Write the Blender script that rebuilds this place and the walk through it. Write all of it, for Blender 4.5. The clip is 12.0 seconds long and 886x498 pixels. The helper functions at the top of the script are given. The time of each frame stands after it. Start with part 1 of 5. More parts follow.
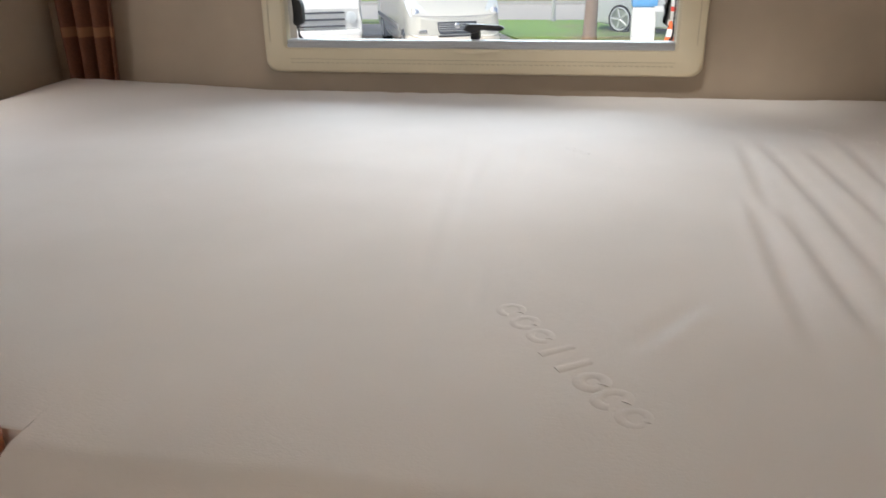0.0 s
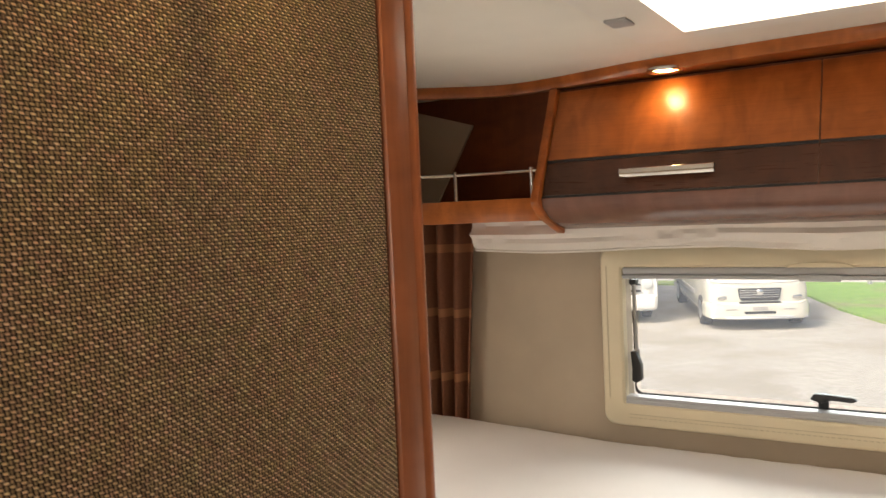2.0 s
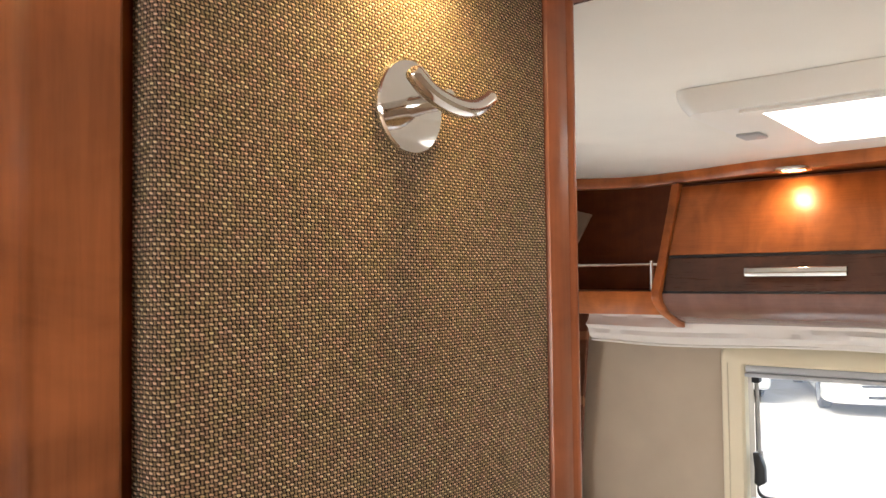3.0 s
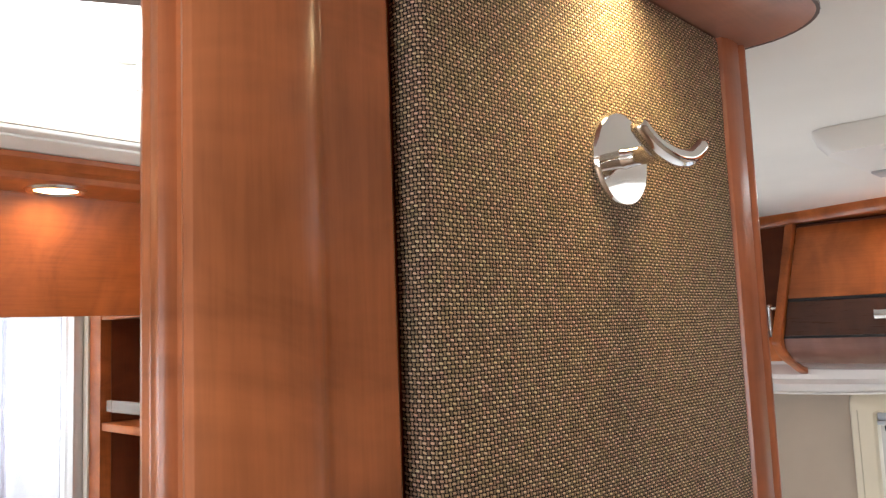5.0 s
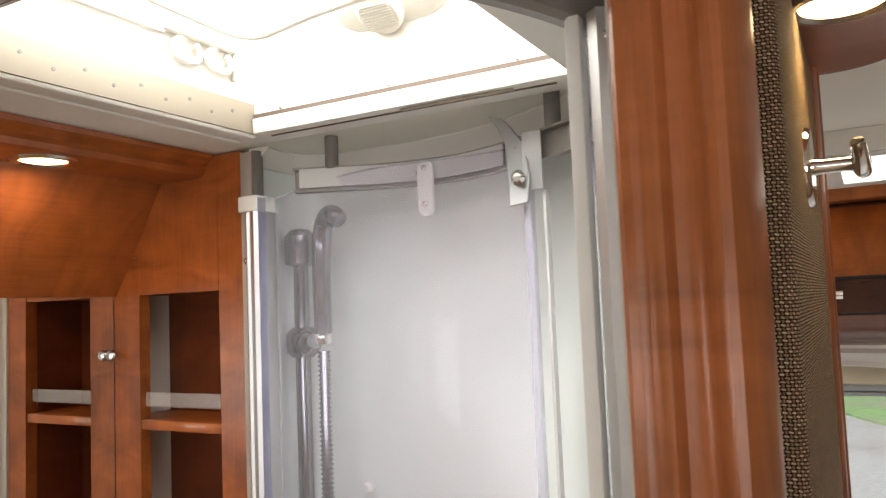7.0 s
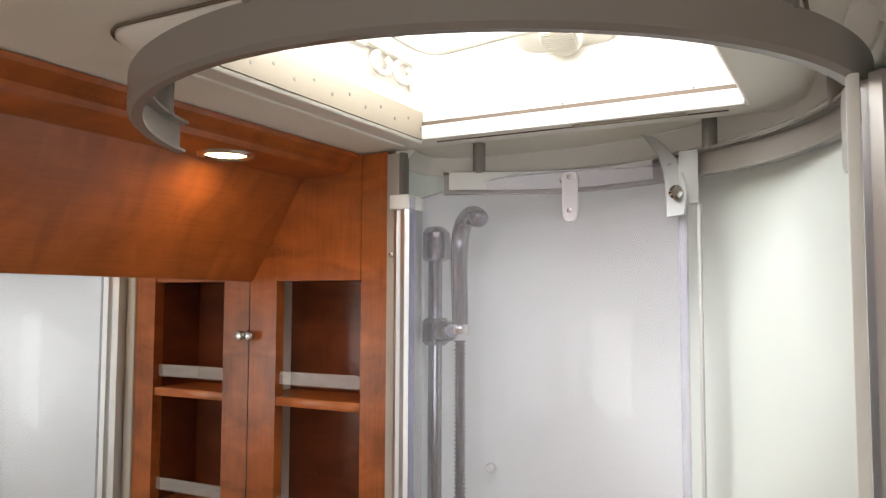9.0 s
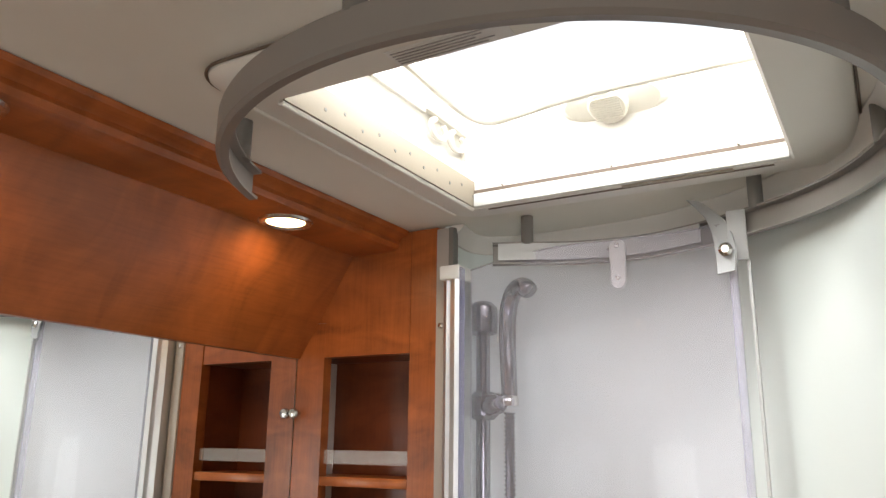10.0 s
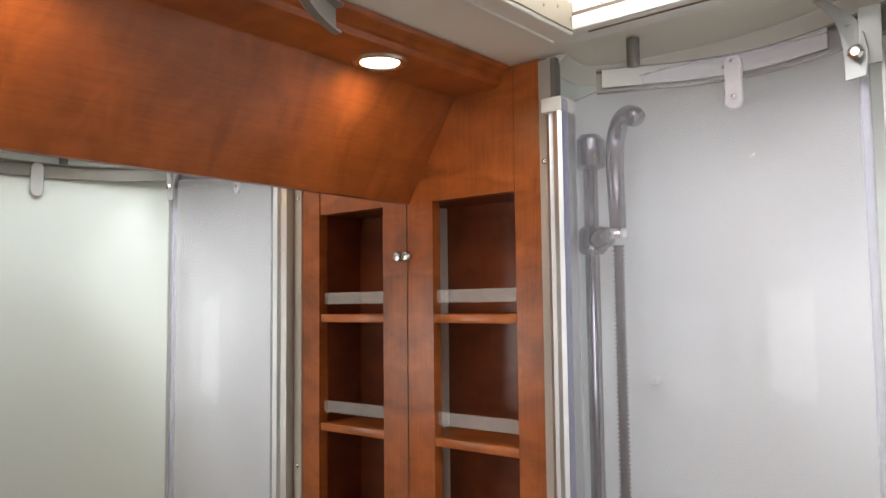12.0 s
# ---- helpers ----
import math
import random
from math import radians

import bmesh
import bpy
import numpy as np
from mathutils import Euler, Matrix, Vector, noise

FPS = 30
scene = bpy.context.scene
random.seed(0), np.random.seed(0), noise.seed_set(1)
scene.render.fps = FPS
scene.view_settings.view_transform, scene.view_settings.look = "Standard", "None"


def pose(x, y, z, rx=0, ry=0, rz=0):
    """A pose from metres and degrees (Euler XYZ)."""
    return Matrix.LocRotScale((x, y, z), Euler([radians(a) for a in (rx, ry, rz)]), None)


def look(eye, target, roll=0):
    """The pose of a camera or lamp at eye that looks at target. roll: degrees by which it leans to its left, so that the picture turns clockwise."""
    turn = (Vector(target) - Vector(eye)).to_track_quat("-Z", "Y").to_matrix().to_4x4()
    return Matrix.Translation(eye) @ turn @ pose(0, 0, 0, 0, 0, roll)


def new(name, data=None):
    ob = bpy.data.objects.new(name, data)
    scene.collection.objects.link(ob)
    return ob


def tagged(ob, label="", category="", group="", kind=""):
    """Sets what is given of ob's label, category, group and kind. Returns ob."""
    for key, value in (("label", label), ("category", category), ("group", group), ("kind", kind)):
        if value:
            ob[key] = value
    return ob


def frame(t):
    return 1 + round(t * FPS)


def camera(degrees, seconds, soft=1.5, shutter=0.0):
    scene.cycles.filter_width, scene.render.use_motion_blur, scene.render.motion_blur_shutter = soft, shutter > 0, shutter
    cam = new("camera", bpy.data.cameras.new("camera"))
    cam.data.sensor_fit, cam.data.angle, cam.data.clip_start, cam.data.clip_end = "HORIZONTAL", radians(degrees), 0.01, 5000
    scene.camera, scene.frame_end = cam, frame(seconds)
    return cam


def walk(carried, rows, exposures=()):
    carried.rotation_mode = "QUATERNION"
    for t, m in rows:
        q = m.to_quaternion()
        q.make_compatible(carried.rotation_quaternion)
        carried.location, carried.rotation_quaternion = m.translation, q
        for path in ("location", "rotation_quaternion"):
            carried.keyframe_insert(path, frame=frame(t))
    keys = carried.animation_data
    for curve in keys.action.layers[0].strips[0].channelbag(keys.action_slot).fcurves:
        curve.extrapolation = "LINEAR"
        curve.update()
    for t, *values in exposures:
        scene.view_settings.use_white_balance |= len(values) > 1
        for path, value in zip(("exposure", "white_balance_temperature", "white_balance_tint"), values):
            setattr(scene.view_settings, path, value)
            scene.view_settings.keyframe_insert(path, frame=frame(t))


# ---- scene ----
cam = camera(59.7, 12.0, soft=1.3, shutter=0.2)
METRES, EYE, TILT, LEAN, TURN = 1.3, 1.30, 0.0, 0.0, 10.4
ROWS = [
    (0.0, 0.0, 0.0, 0.0, -0.32, -21.72, 0.79),
    (0.5, -0.0289, -0.0156, 0.0375, 4.97, -16.63, 1.4),
    (1.0, -0.0432, -0.0315, 0.1105, 8.81, -10.45, 1.91),
    (1.5, -0.0612, -0.0416, 0.1727, 14.78, -5.68, 2.84),
    (2.0, -0.0778, -0.0555, 0.2139, 20.53, -2.78, 2.57),
    (2.5, -0.092, -0.0805, 0.2424, 24.92, -0.17, 1.55),
    (3.0, -0.0962, -0.1018, 0.2649, 27.94, 2.04, 0.68),
    (3.5, -0.1042, -0.1246, 0.2802, 30.26, 3.99, 0.22),
    (5.5, -0.1844, -0.1348, 0.2635, 33.503, 6.113, 2.537),
    (6.0, -0.226, -0.1493, 0.2617, 29.442, 6.44, 1.953),
    (6.5, -0.2814, -0.2135, 0.2744, 23.0, 5.554, 2.559),
    (7.0, -0.3373, -0.267, 0.2749, 18.741, 4.227, 2.308),
    (9.0, -0.4702, -0.3881, 0.2783, 18.06, 3.82, -0.22),
    (9.5, -0.4895, -0.3876, 0.2168, 18.77, 8.57, -1.2),
    (10.0, -0.4988, -0.4029, 0.1914, 19.65, 14.33, -0.68),
    (10.5, -0.4883, -0.4161, 0.1762, 21.97, 16.46, -0.05),
    (11.0, -0.4789, -0.4157, 0.1772, 24.73, 14.85, 0.43),
    (11.5, -0.4726, -0.3902, 0.1786, 27.74, 9.37, 0.97),
    (12.0, -0.4766, -0.3749, 0.1644, 29.54, 4.15, 0.66),
]
EXPOSURES = [
    (0.0, 0.68, 6200, 10), (0.5, 0.72, 6200, 10), (1.0, 0.66, 6300, 10), (1.5, 0.8, 7100, 10), (2.0, 1.16, 7350, 11), (2.5, 1.5, 6900, 10), (3.0, 1.75, 6250, 10), (3.5, 1.8, 5950, 10),
    (5.5, 1.47, 5650, 10), (6.0, 1.29, 5600, 9), (6.5, 0.93, 5850, 9), (7.0, 0.62, 6350, 9), (9.0, 0.56, 6250, 8), (10.5, 0.53, 6200, 8), (12.0, 0.58, 6150, 8),
]
walk(cam, [(t, pose(0, 0, EYE, TILT, LEAN, TURN) @ pose(METRES * x, METRES * y, METRES * z, 90 + pitch, roll, yaw)) for t, x, y, z, yaw, pitch, roll in ROWS], EXPOSURES)

# ---------- light ----------
world = bpy.data.worlds.new("sky")
scene.world = world
world.use_nodes = True
_n = world.node_tree.nodes
_sky = _n.new("ShaderNodeTexSky")
_sky.sky_type, _sky.sun_disc = "NISHITA", False
_sky.sun_elevation, _sky.sun_rotation = radians(50), radians(200)
_sky.air_density, _sky.dust_density = 1.0, 7.0
world.node_tree.links.new(_sky.outputs[0], _n["Background"].inputs[0])
_n["Background"].inputs[1].default_value = 0.12


def lamp(name, kind, m, energy, colour=(1, 1, 1), **more):
    data = bpy.data.lights.new(name, kind)
    data.energy, data.color = energy, colour
    if kind == "AREA":
        data.shape, data.size, data.size_y = "RECTANGLE", more["size"], more["size_y"]
    elif kind == "SPOT":
        data.spot_size, data.spot_blend, data.shadow_soft_size = radians(more["cone"]), more["blend"], more["soft"]
    elif kind == "SUN":
        data.angle = radians(more["angle"])
    ob = new(name, data)
    ob.matrix_world = m
    return ob


sun = lamp("sun", "SUN", look((-4, -8, 12), (0, 0, 0)), 1.25, (1, 0.96, 0.9), angle=12)
# daylight in the roof hatches, and from an unseen lamp outside the rear window
lamp("hatch_daylight_bath", "AREA", look((-0.84, 0.14, 2.075), (-0.84, 0.14, 1)), 3.7, (1.0, 0.98, 0.95), size=0.5, size_y=0.5)
lamp("hatch_daylight_bed", "AREA", look((-0.10, 1.10, 2.075), (-0.10, 1.10, 1)), 2.4, (1.0, 0.98, 0.95), size=0.64, size_y=0.38)
lamp("window_daylight_rear", "AREA", look((-0.40, 4.5, 2.42), (-0.40, 1.2, 1.1)), 100, (0.86, 0.95, 1.0), size=3.2, size_y=1.1)
lamp("window_daylight_bedside", "AREA", look((-1.375, 1.06, 1.26), (0, 1.06, 1.2)), 1.1, (0.92, 0.97, 1.0), size=0.62, size_y=0.36)
# fill lamps added at assumed, unseen windows of the living area behind
lamp("window_daylight_side", "AREA", look((0.83, -2.40, 1.25), (-1, -2.1, 1.2)), 23, (1.0, 0.97, 0.93), size=2.0, size_y=0.66)
lamp("windscreen_daylight", "AREA", look((-0.33, -4.55, 1.15), (-0.33, 0, 1.1)), 8.5, (1.0, 0.98, 0.95), size=1.7, size_y=0.8)
WARM, GOLD = (1.0, 0.68, 0.36), (1.0, 0.67, 0.24)
SPOTS_BATH = [(-1.292, 0.193, 1.864), (-1.292, -0.272, 1.864), (-1.292, -0.737, 1.864)]
SPOTS_BED = [(-0.548, 1.680, 1.871), (0.07, 1.680, 1.871), (0.57, 1.680, 1.871)]
SPOT_PANEL = (-0.374, 0.204, 1.864)
for _p, _e in [(p, 0.56) for p in SPOTS_BATH] + [(p, 0.38) for p in SPOTS_BED] + [(SPOT_PANEL, 0.26)]:
    lamp("spot_bulb", "SPOT", look((_p[0], _p[1], _p[2] - 0.006), (_p[0], _p[1], 0)), _e, GOLD if _p is SPOT_PANEL else WARM, cone=150 if _p[1] > 0.195 else 176, blend=1.0 if _p[1] > 1 else 0.6, soft=0.018)


# ---------- materials ----------
class Mat:
    """A node material with a principled shader and short ways to add to it."""

    def __init__(self, name, colour=(0.5, 0.5, 0.5), rough=0.5, metal=0.0, **more):
        self.m = bpy.data.materials.new(name)
        self.m.use_nodes = True
        self.t = self.m.node_tree
        self.b = self.t.nodes["Principled BSDF"]
        self.set("Base Color", (*colour, 1))
        self.set("Roughness", rough)
        self.set("Metallic", metal)
        for key, value in more.items():
            self.set(key.replace("_", " "), value)
        self.co = None

    def set(self, key, value):
        self.b.inputs[key].default_value = value

    def node(self, kind, operation=None, data_type=None, blend_type=None):
        n = self.t.nodes.new(kind)
        if operation:
            n.operation = operation
        if data_type:
            n.data_type, n.blend_type = data_type, blend_type
        return n

    def link(self, a, b):
        self.t.links.new(a, b)

    def coords(self, scale=(1, 1, 1), rot=(0, 0, 0)):
        tc = self.node("ShaderNodeTexCoord")
        mp = self.node("ShaderNodeMapping")
        mp.inputs["Scale"].default_value = scale
        mp.inputs["Rotation"].default_value = [radians(a) for a in rot]
        self.link(tc.outputs["Object"], mp.inputs["Vector"])
        return mp.outputs[0]

    def noise(self, vec, scale, detail=4, rough=0.55, dist=0.0):
        n = self.node("ShaderNodeTexNoise")
        n.inputs["Scale"].default_value, n.inputs["Detail"].default_value = scale, detail
        n.inputs["Roughness"].default_value, n.inputs["Distortion"].default_value = rough, dist
        self.link(vec, n.inputs["Vector"])
        return n.outputs[0]

    def ramp(self, fac, stops):
        r = self.node("ShaderNodeValToRGB")
        el = r.color_ramp.elements
        while len(el) < len(stops):
            el.new(0.5)
        for e, (p, c) in zip(el, stops):
            e.position, e.color = p, (*c, 1)
        self.link(fac, r.inputs[0])
        return r.outputs[0]

    def math(self, op, a, b=None, c=None):
        n = self.node("ShaderNodeMath", operation=op)
        for i, v in enumerate((a, b, c)):
            if v is None:
                continue
            if isinstance(v, (int, float)):
                n.inputs[i].default_value = v
            else:
                self.link(v, n.inputs[i])
        return n.outputs[0]

    def mix(self, fac, a, b, blend="MIX"):
        n = self.node("ShaderNodeMix", data_type="RGBA", blend_type=blend)
        if isinstance(fac, (int, float)):
            n.inputs[0].default_value = fac
        else:
            self.link(fac, n.inputs[0])
        for i, v in ((6, a), (7, b)):
            if isinstance(v, tuple):
                n.inputs[i].default_value = (*v, 1)
            else:
                self.link(v, n.inputs[i])
        return n.outputs[2]

    def colour(self, out):
        self.link(out, self.b.inputs["Base Color"])

    def rough(self, fac, lo, hi):
        n = self.node("ShaderNodeMapRange")
        n.inputs[3].default_value, n.inputs[4].default_value = lo, hi
        self.link(fac, n.inputs[0])
        self.link(n.outputs[0], self.b.inputs["Roughness"])

    def bump(self, height, strength, distance=0.002):
        n = self.node("ShaderNodeBump")
        n.inputs["Strength"].default_value, n.inputs["Distance"].default_value = strength, distance
        self.link(height, n.inputs["Height"])
        self.link(n.outputs[0], self.b.inputs["Normal"])


def plain(name, colour, rough=0.4, metal=0.0, vary=0.12, scale=30, bump=0.15, **more):
    """A surface of one colour with faint blotches, uneven gloss and a fine relief."""
    m = Mat(name, colour, rough, metal, **more)
    v = m.coords()
    big, fine = m.noise(v, scale * 0.15, 3), m.noise(v, scale * 12, 2)
    dark = tuple(c * (1 - vary) for c in colour)
    lite = tuple(min(1, c * (1 + vary * 0.6)) for c in colour)
    m.colour(m.ramp(big, [(0.3, dark), (0.7, lite)]))
    m.rough(fine, rough * 0.85, min(1, rough * 1.2))
    m.bump(fine, bump, 0.0006)
    return m.m


def wood(name, base, grain="z", rough=0.3, contrast=1.0, coat=0.25):
    """Varnished cherry: long soft streaks, small flecks and faint cross figure."""
    m = Mat(name, base, rough)
    s = {"z": (9, 9, 0.9), "x": (0.9, 9, 9), "y": (9, 0.9, 9)}[grain]
    v = m.coords(s)
    figure = m.noise(v, 2.2, 5, 0.6, 0.5)
    s2 = {"z": (90, 90, 5), "x": (5, 90, 90), "y": (90, 5, 90)}[grain]
    fleck = m.noise(m.coords(s2), 3.0, 3, 0.6)
    s3 = {"z": (5, 5, 11), "x": (11, 5, 5), "y": (5, 11, 5)}[grain]
    cloud = m.noise(m.coords(s3), 1.6, 4, 0.55, 0.8)
    k = 0.36 * contrast
    dark = tuple(c * (1 - 1.3 * k) for c in base)
    lite = tuple(c * (1 + k) for c in base)
    col = m.ramp(figure, [(0.25, dark), (0.55, base), (0.8, lite)])
    col = m.mix(0.35, col, m.ramp(fleck, [(0.35, tuple(c * 0.72 for c in base)), (0.6, lite)]))
    col = m.mix(0.5, col, m.ramp(cloud, [(0.32, dark), (0.68, lite)]))
    m.colour(col)
    m.rough(fleck, rough * 0.85, rough * 1.2)
    m.set("Coat Weight", coat)
    m.set("Coat Roughness", 0.2)
    m.set("Specular IOR Level", 0.32)
    m.bump(fleck, 0.06, 0.0005)
    return m.m


CHERRY = (0.41, 0.122, 0.031)
M_WOOD = wood("cherry_upright", (0.35, 0.098, 0.024), "z", 0.34, 1.4, 0.16)
M_WOODX = wood("cherry_across_x", CHERRY, "x")
M_WOODY = wood("cherry_across_y", (0.36, 0.100, 0.024), "y")
M_DARKWOOD = wood("dark_stained_wood", (0.075, 0.030, 0.018), "x", 0.28)
M_PALEWOOD = wood("pale_cherry", (0.44, 0.21, 0.14), "y", 0.3, 0.6)
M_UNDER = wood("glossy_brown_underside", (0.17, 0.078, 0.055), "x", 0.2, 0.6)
# darker copy of the cherry: the shade inside the shelves put into the colour
M_INSHADE = wood("shaded_cherry_veneer", (0.16, 0.040, 0.013), "z", 0.45)


def weave(name):
    """Coarse plain weave, slanting brown and beige stitches about two and a half millimetres apart."""
    m = Mat(name, (0.2, 0.13, 0.07), 0.85)
    sep = m.node("ShaderNodeSeparateXYZ")
    v0 = m.coords()
    m.link(v0, sep.inputs[0])
    w = m.math("MULTIPLY", m.math("SUBTRACT", m.noise(v0, 60, 3), 0.5), 0.8)
    w2 = m.math("MULTIPLY", m.math("SUBTRACT", m.noise(m.coords((1.3, 1, 0.8)), 75, 3), 0.5), 0.8)
    u = m.math("ADD", m.math("MULTIPLY", m.math("ADD", sep.outputs[1], sep.outputs[0]), 400.0), w)
    t = m.math("ADD", m.math("MULTIPLY", sep.outputs[2], 490.0), w2)
    cu, ct = m.math("FLOOR", u), m.math("FLOOR", t)
    du, dt = m.math("SUBTRACT", m.math("FRACT", u), 0.5), m.math("SUBTRACT", m.math("FRACT", t), 0.5)
    par = m.math("MODULO", m.math("ABSOLUTE", m.math("ADD", cu, ct)), 2.0)

    def stitch(across, along, slant, thin, top):
        d = m.math("ABSOLUTE", m.math("MULTIPLY", m.math("ADD", across, m.math("MULTIPLY", along, slant)), thin))
        ends = m.math("MULTIPLY", m.math("POWER", m.math("ABSOLUTE", m.math("MULTIPLY", along, 2.0)), 6.0), 0.55)
        return m.math("MAXIMUM", m.math("SUBTRACT", m.math("SUBTRACT", top, m.math("POWER", d, 2.2)), ends), 0.0)

    weft, warp = stitch(dt, du, 0.14, 2.55, 1.0), stitch(du, dt, 0.06, 2.75, 0.86)
    h = m.math("ADD", m.math("MULTIPLY", weft, par), m.math("MULTIPLY", warp, m.math("SUBTRACT", 1.0, par)))
    cell = m.node("ShaderNodeCombineXYZ")
    m.link(cu, cell.inputs[0])
    m.link(ct, cell.inputs[1])
    rnd = m.node("ShaderNodeTexWhiteNoise")
    m.link(cell.outputs[0], rnd.inputs["Vector"])
    tone = m.math("ADD", m.math("MULTIPLY", rnd.outputs[0], 0.55), m.math("MULTIPLY", m.noise(v0, 900, 2), 0.45))
    light = m.ramp(tone, [(0.15, (0.48, 0.33, 0.19)), (0.55, (0.76, 0.55, 0.34)), (0.9, (0.95, 0.78, 0.55))])
    dark = m.ramp(tone, [(0.15, (0.25, 0.165, 0.092)), (0.55, (0.42, 0.285, 0.165)), (0.9, (0.60, 0.42, 0.255))])
    hue = m.ramp(m.noise(v0, 130, 2), [(0.35, (1.0, 0.90, 0.98)), (0.5, (1, 1, 1)), (0.65, (0.97, 1.03, 0.93))])
    col = m.mix(1.0, m.mix(par, dark, light), hue, "MULTIPLY")
    # painted relief: shade between the stitches, a glint on their crowns
    gap = m.ramp(h, [(0.10, (0.03, 0.019, 0.010)), (0.50, (0.85, 0.84, 0.83)), (0.95, (1.32, 1.32, 1.32))])
    m.colour(m.mix(1.0, col, gap, "MULTIPLY"))
    m.bump(h, 1.0, 0.0013)
    m.set("Sheen Weight", 0.06)
    m.set("Sheen Roughness", 0.35)
    m.set("Sheen Tint", (0.95, 0.86, 0.74, 1))
    return m.m


M_WEAVE = weave("woven_fabric_brown")


def mattress_cloth():
    m = Mat("mattress_cloth", (0.74, 0.69, 0.64), 0.85)
    v = m.coords()
    big, fine, knit = m.noise(v, 3, 3), m.noise(v, 900, 2), m.noise(m.coords((1, 2.2, 1)), 220, 3)
    m.colour(m.ramp(big, [(0.3, (0.70, 0.655, 0.605)), (0.7, (0.78, 0.735, 0.69))]))
    m.bump(m.math("ADD", m.math("ADD", fine, knit), m.math("MULTIPLY", m.noise(v, 16, 4, 0.6, 0.6), 3.0)), 0.4, 0.0007)
    m.set("Sheen Weight", 0.15)
    return m.m


M_MATTRESS = mattress_cloth()
M_WALLCLOTH = plain("beige_wall_covering", (0.44, 0.355, 0.265), 0.8, vary=0.07, scale=40, bump=0.5)
M_CEIL = plain("cream_ceiling_lining", (0.82, 0.785, 0.71), 0.75, vary=0.04, scale=30, bump=0.35)
M_CEILB = plain("white_ceiling_panel", (0.76, 0.73, 0.68), 0.5, vary=0.03, scale=30, bump=0.15)
M_CREAM = plain("cream_plastic", (0.66, 0.57, 0.40), 0.45, vary=0.04, scale=40, bump=0.1)
M_WHITE = plain("white_plastic", (0.80, 0.79, 0.76), 0.35, vary=0.03, scale=40, bump=0.06)
M_SLIDER = plain("pale_slider_plastic", (0.55, 0.55, 0.55), 0.35, vary=0.04, scale=40, bump=0.05)
M_HATCH = plain("hatch_white_plastic", (0.80, 0.77, 0.71), 0.4, vary=0.03, scale=40, bump=0.08)
M_GRP = plain("white_shower_wall", (0.79, 0.84, 0.815), 0.30, vary=0.03, scale=12, bump=0.02)
M_GREY = plain("grey_plastic", (0.20, 0.19, 0.175), 0.38, vary=0.06, scale=40, bump=0.06)
M_STRIP = plain("beige_hatch_strip", (0.34, 0.29, 0.22), 0.5, vary=0.05, scale=40, bump=0.08)
# dark taupe for the shade in the hatch slot and recess
M_SLOTSHADE = plain("taupe_slot_shade", (0.15, 0.11, 0.08), 0.6, vary=0.08, scale=40)
# darker copy of the cream: shade of slots and grooves put into the colour
M_CREAMSHADE = plain("shaded_cream_plastic", (0.52, 0.44, 0.30), 0.5, vary=0.05, scale=40)
M_POST = wood("pale_varnished_cherry", (0.48, 0.165, 0.058), "z", 0.32, 1.3, 0.18)
M_TRIM = wood("dusky_cherry_edge", (0.36, 0.122, 0.055), "z", 0.3, 0.7, 0.2)
M_HATCHMECH = plain("ivory_plastic", (0.82, 0.79, 0.71), 0.4, vary=0.04, scale=40, bump=0.05)
M_RAIL = plain("pale_grey_rail", (0.26, 0.24, 0.22), 0.35, vary=0.04, scale=40, bump=0.05)
M_GREYL = plain("light_grey_plastic", (0.38, 0.38, 0.38), 0.35, vary=0.05, scale=40, bump=0.05)
M_ALU = plain("brushed_aluminium", (0.70, 0.70, 0.71), 0.42, 1.0, vary=0.05, scale=60, bump=0.05)
M_CHROME = plain("chrome", (0.80, 0.79, 0.77), 0.06, 1.0, vary=0.03, scale=20, bump=0.0)
# ordinary chrome, with the dark surroundings it mirrors put into its colour
M_CHROMED = plain("dark_mirroring_chrome", (0.23, 0.225, 0.24), 0.10, 1.0, vary=0.05, scale=20, bump=0.0)
M_STEEL = plain("satin_steel", (0.62, 0.61, 0.59), 0.25, 1.0, vary=0.06, scale=60, bump=0.04)
M_BLACK = plain("black_plastic", (0.018, 0.018, 0.020), 0.4, vary=0.2, scale=60, bump=0.08)
M_RUBBER = plain("black_rubber", (0.02, 0.02, 0.02), 0.7, vary=0.2, scale=60, bump=0.2)
M_SIDE = plain("grey_white_shelf_side", (0.46, 0.42, 0.38), 0.5, vary=0.05, scale=40, bump=0.05)
M_SIDEIN = plain("pale_shelf_lining", (0.70, 0.66, 0.60), 0.5, vary=0.05, scale=40, bump=0.05)
M_MIRROR = Mat("mirror", (0.90, 0.92, 0.91), 0.01, 1.0).m
M_PRINT = plain("grey_print", (0.36, 0.35, 0.34), 0.6)
M_FLOOR = wood("laminate_floor", (0.42, 0.30, 0.20), "y", 0.4)


def glassy(name, tint, alpha, rough=0.03):
    """A thin clear sheet: mostly see-through, glossy."""
    m = Mat(name, tint, rough)
    m.set("Alpha", alpha)
    m.set("IOR", 1.45)
    return m.m


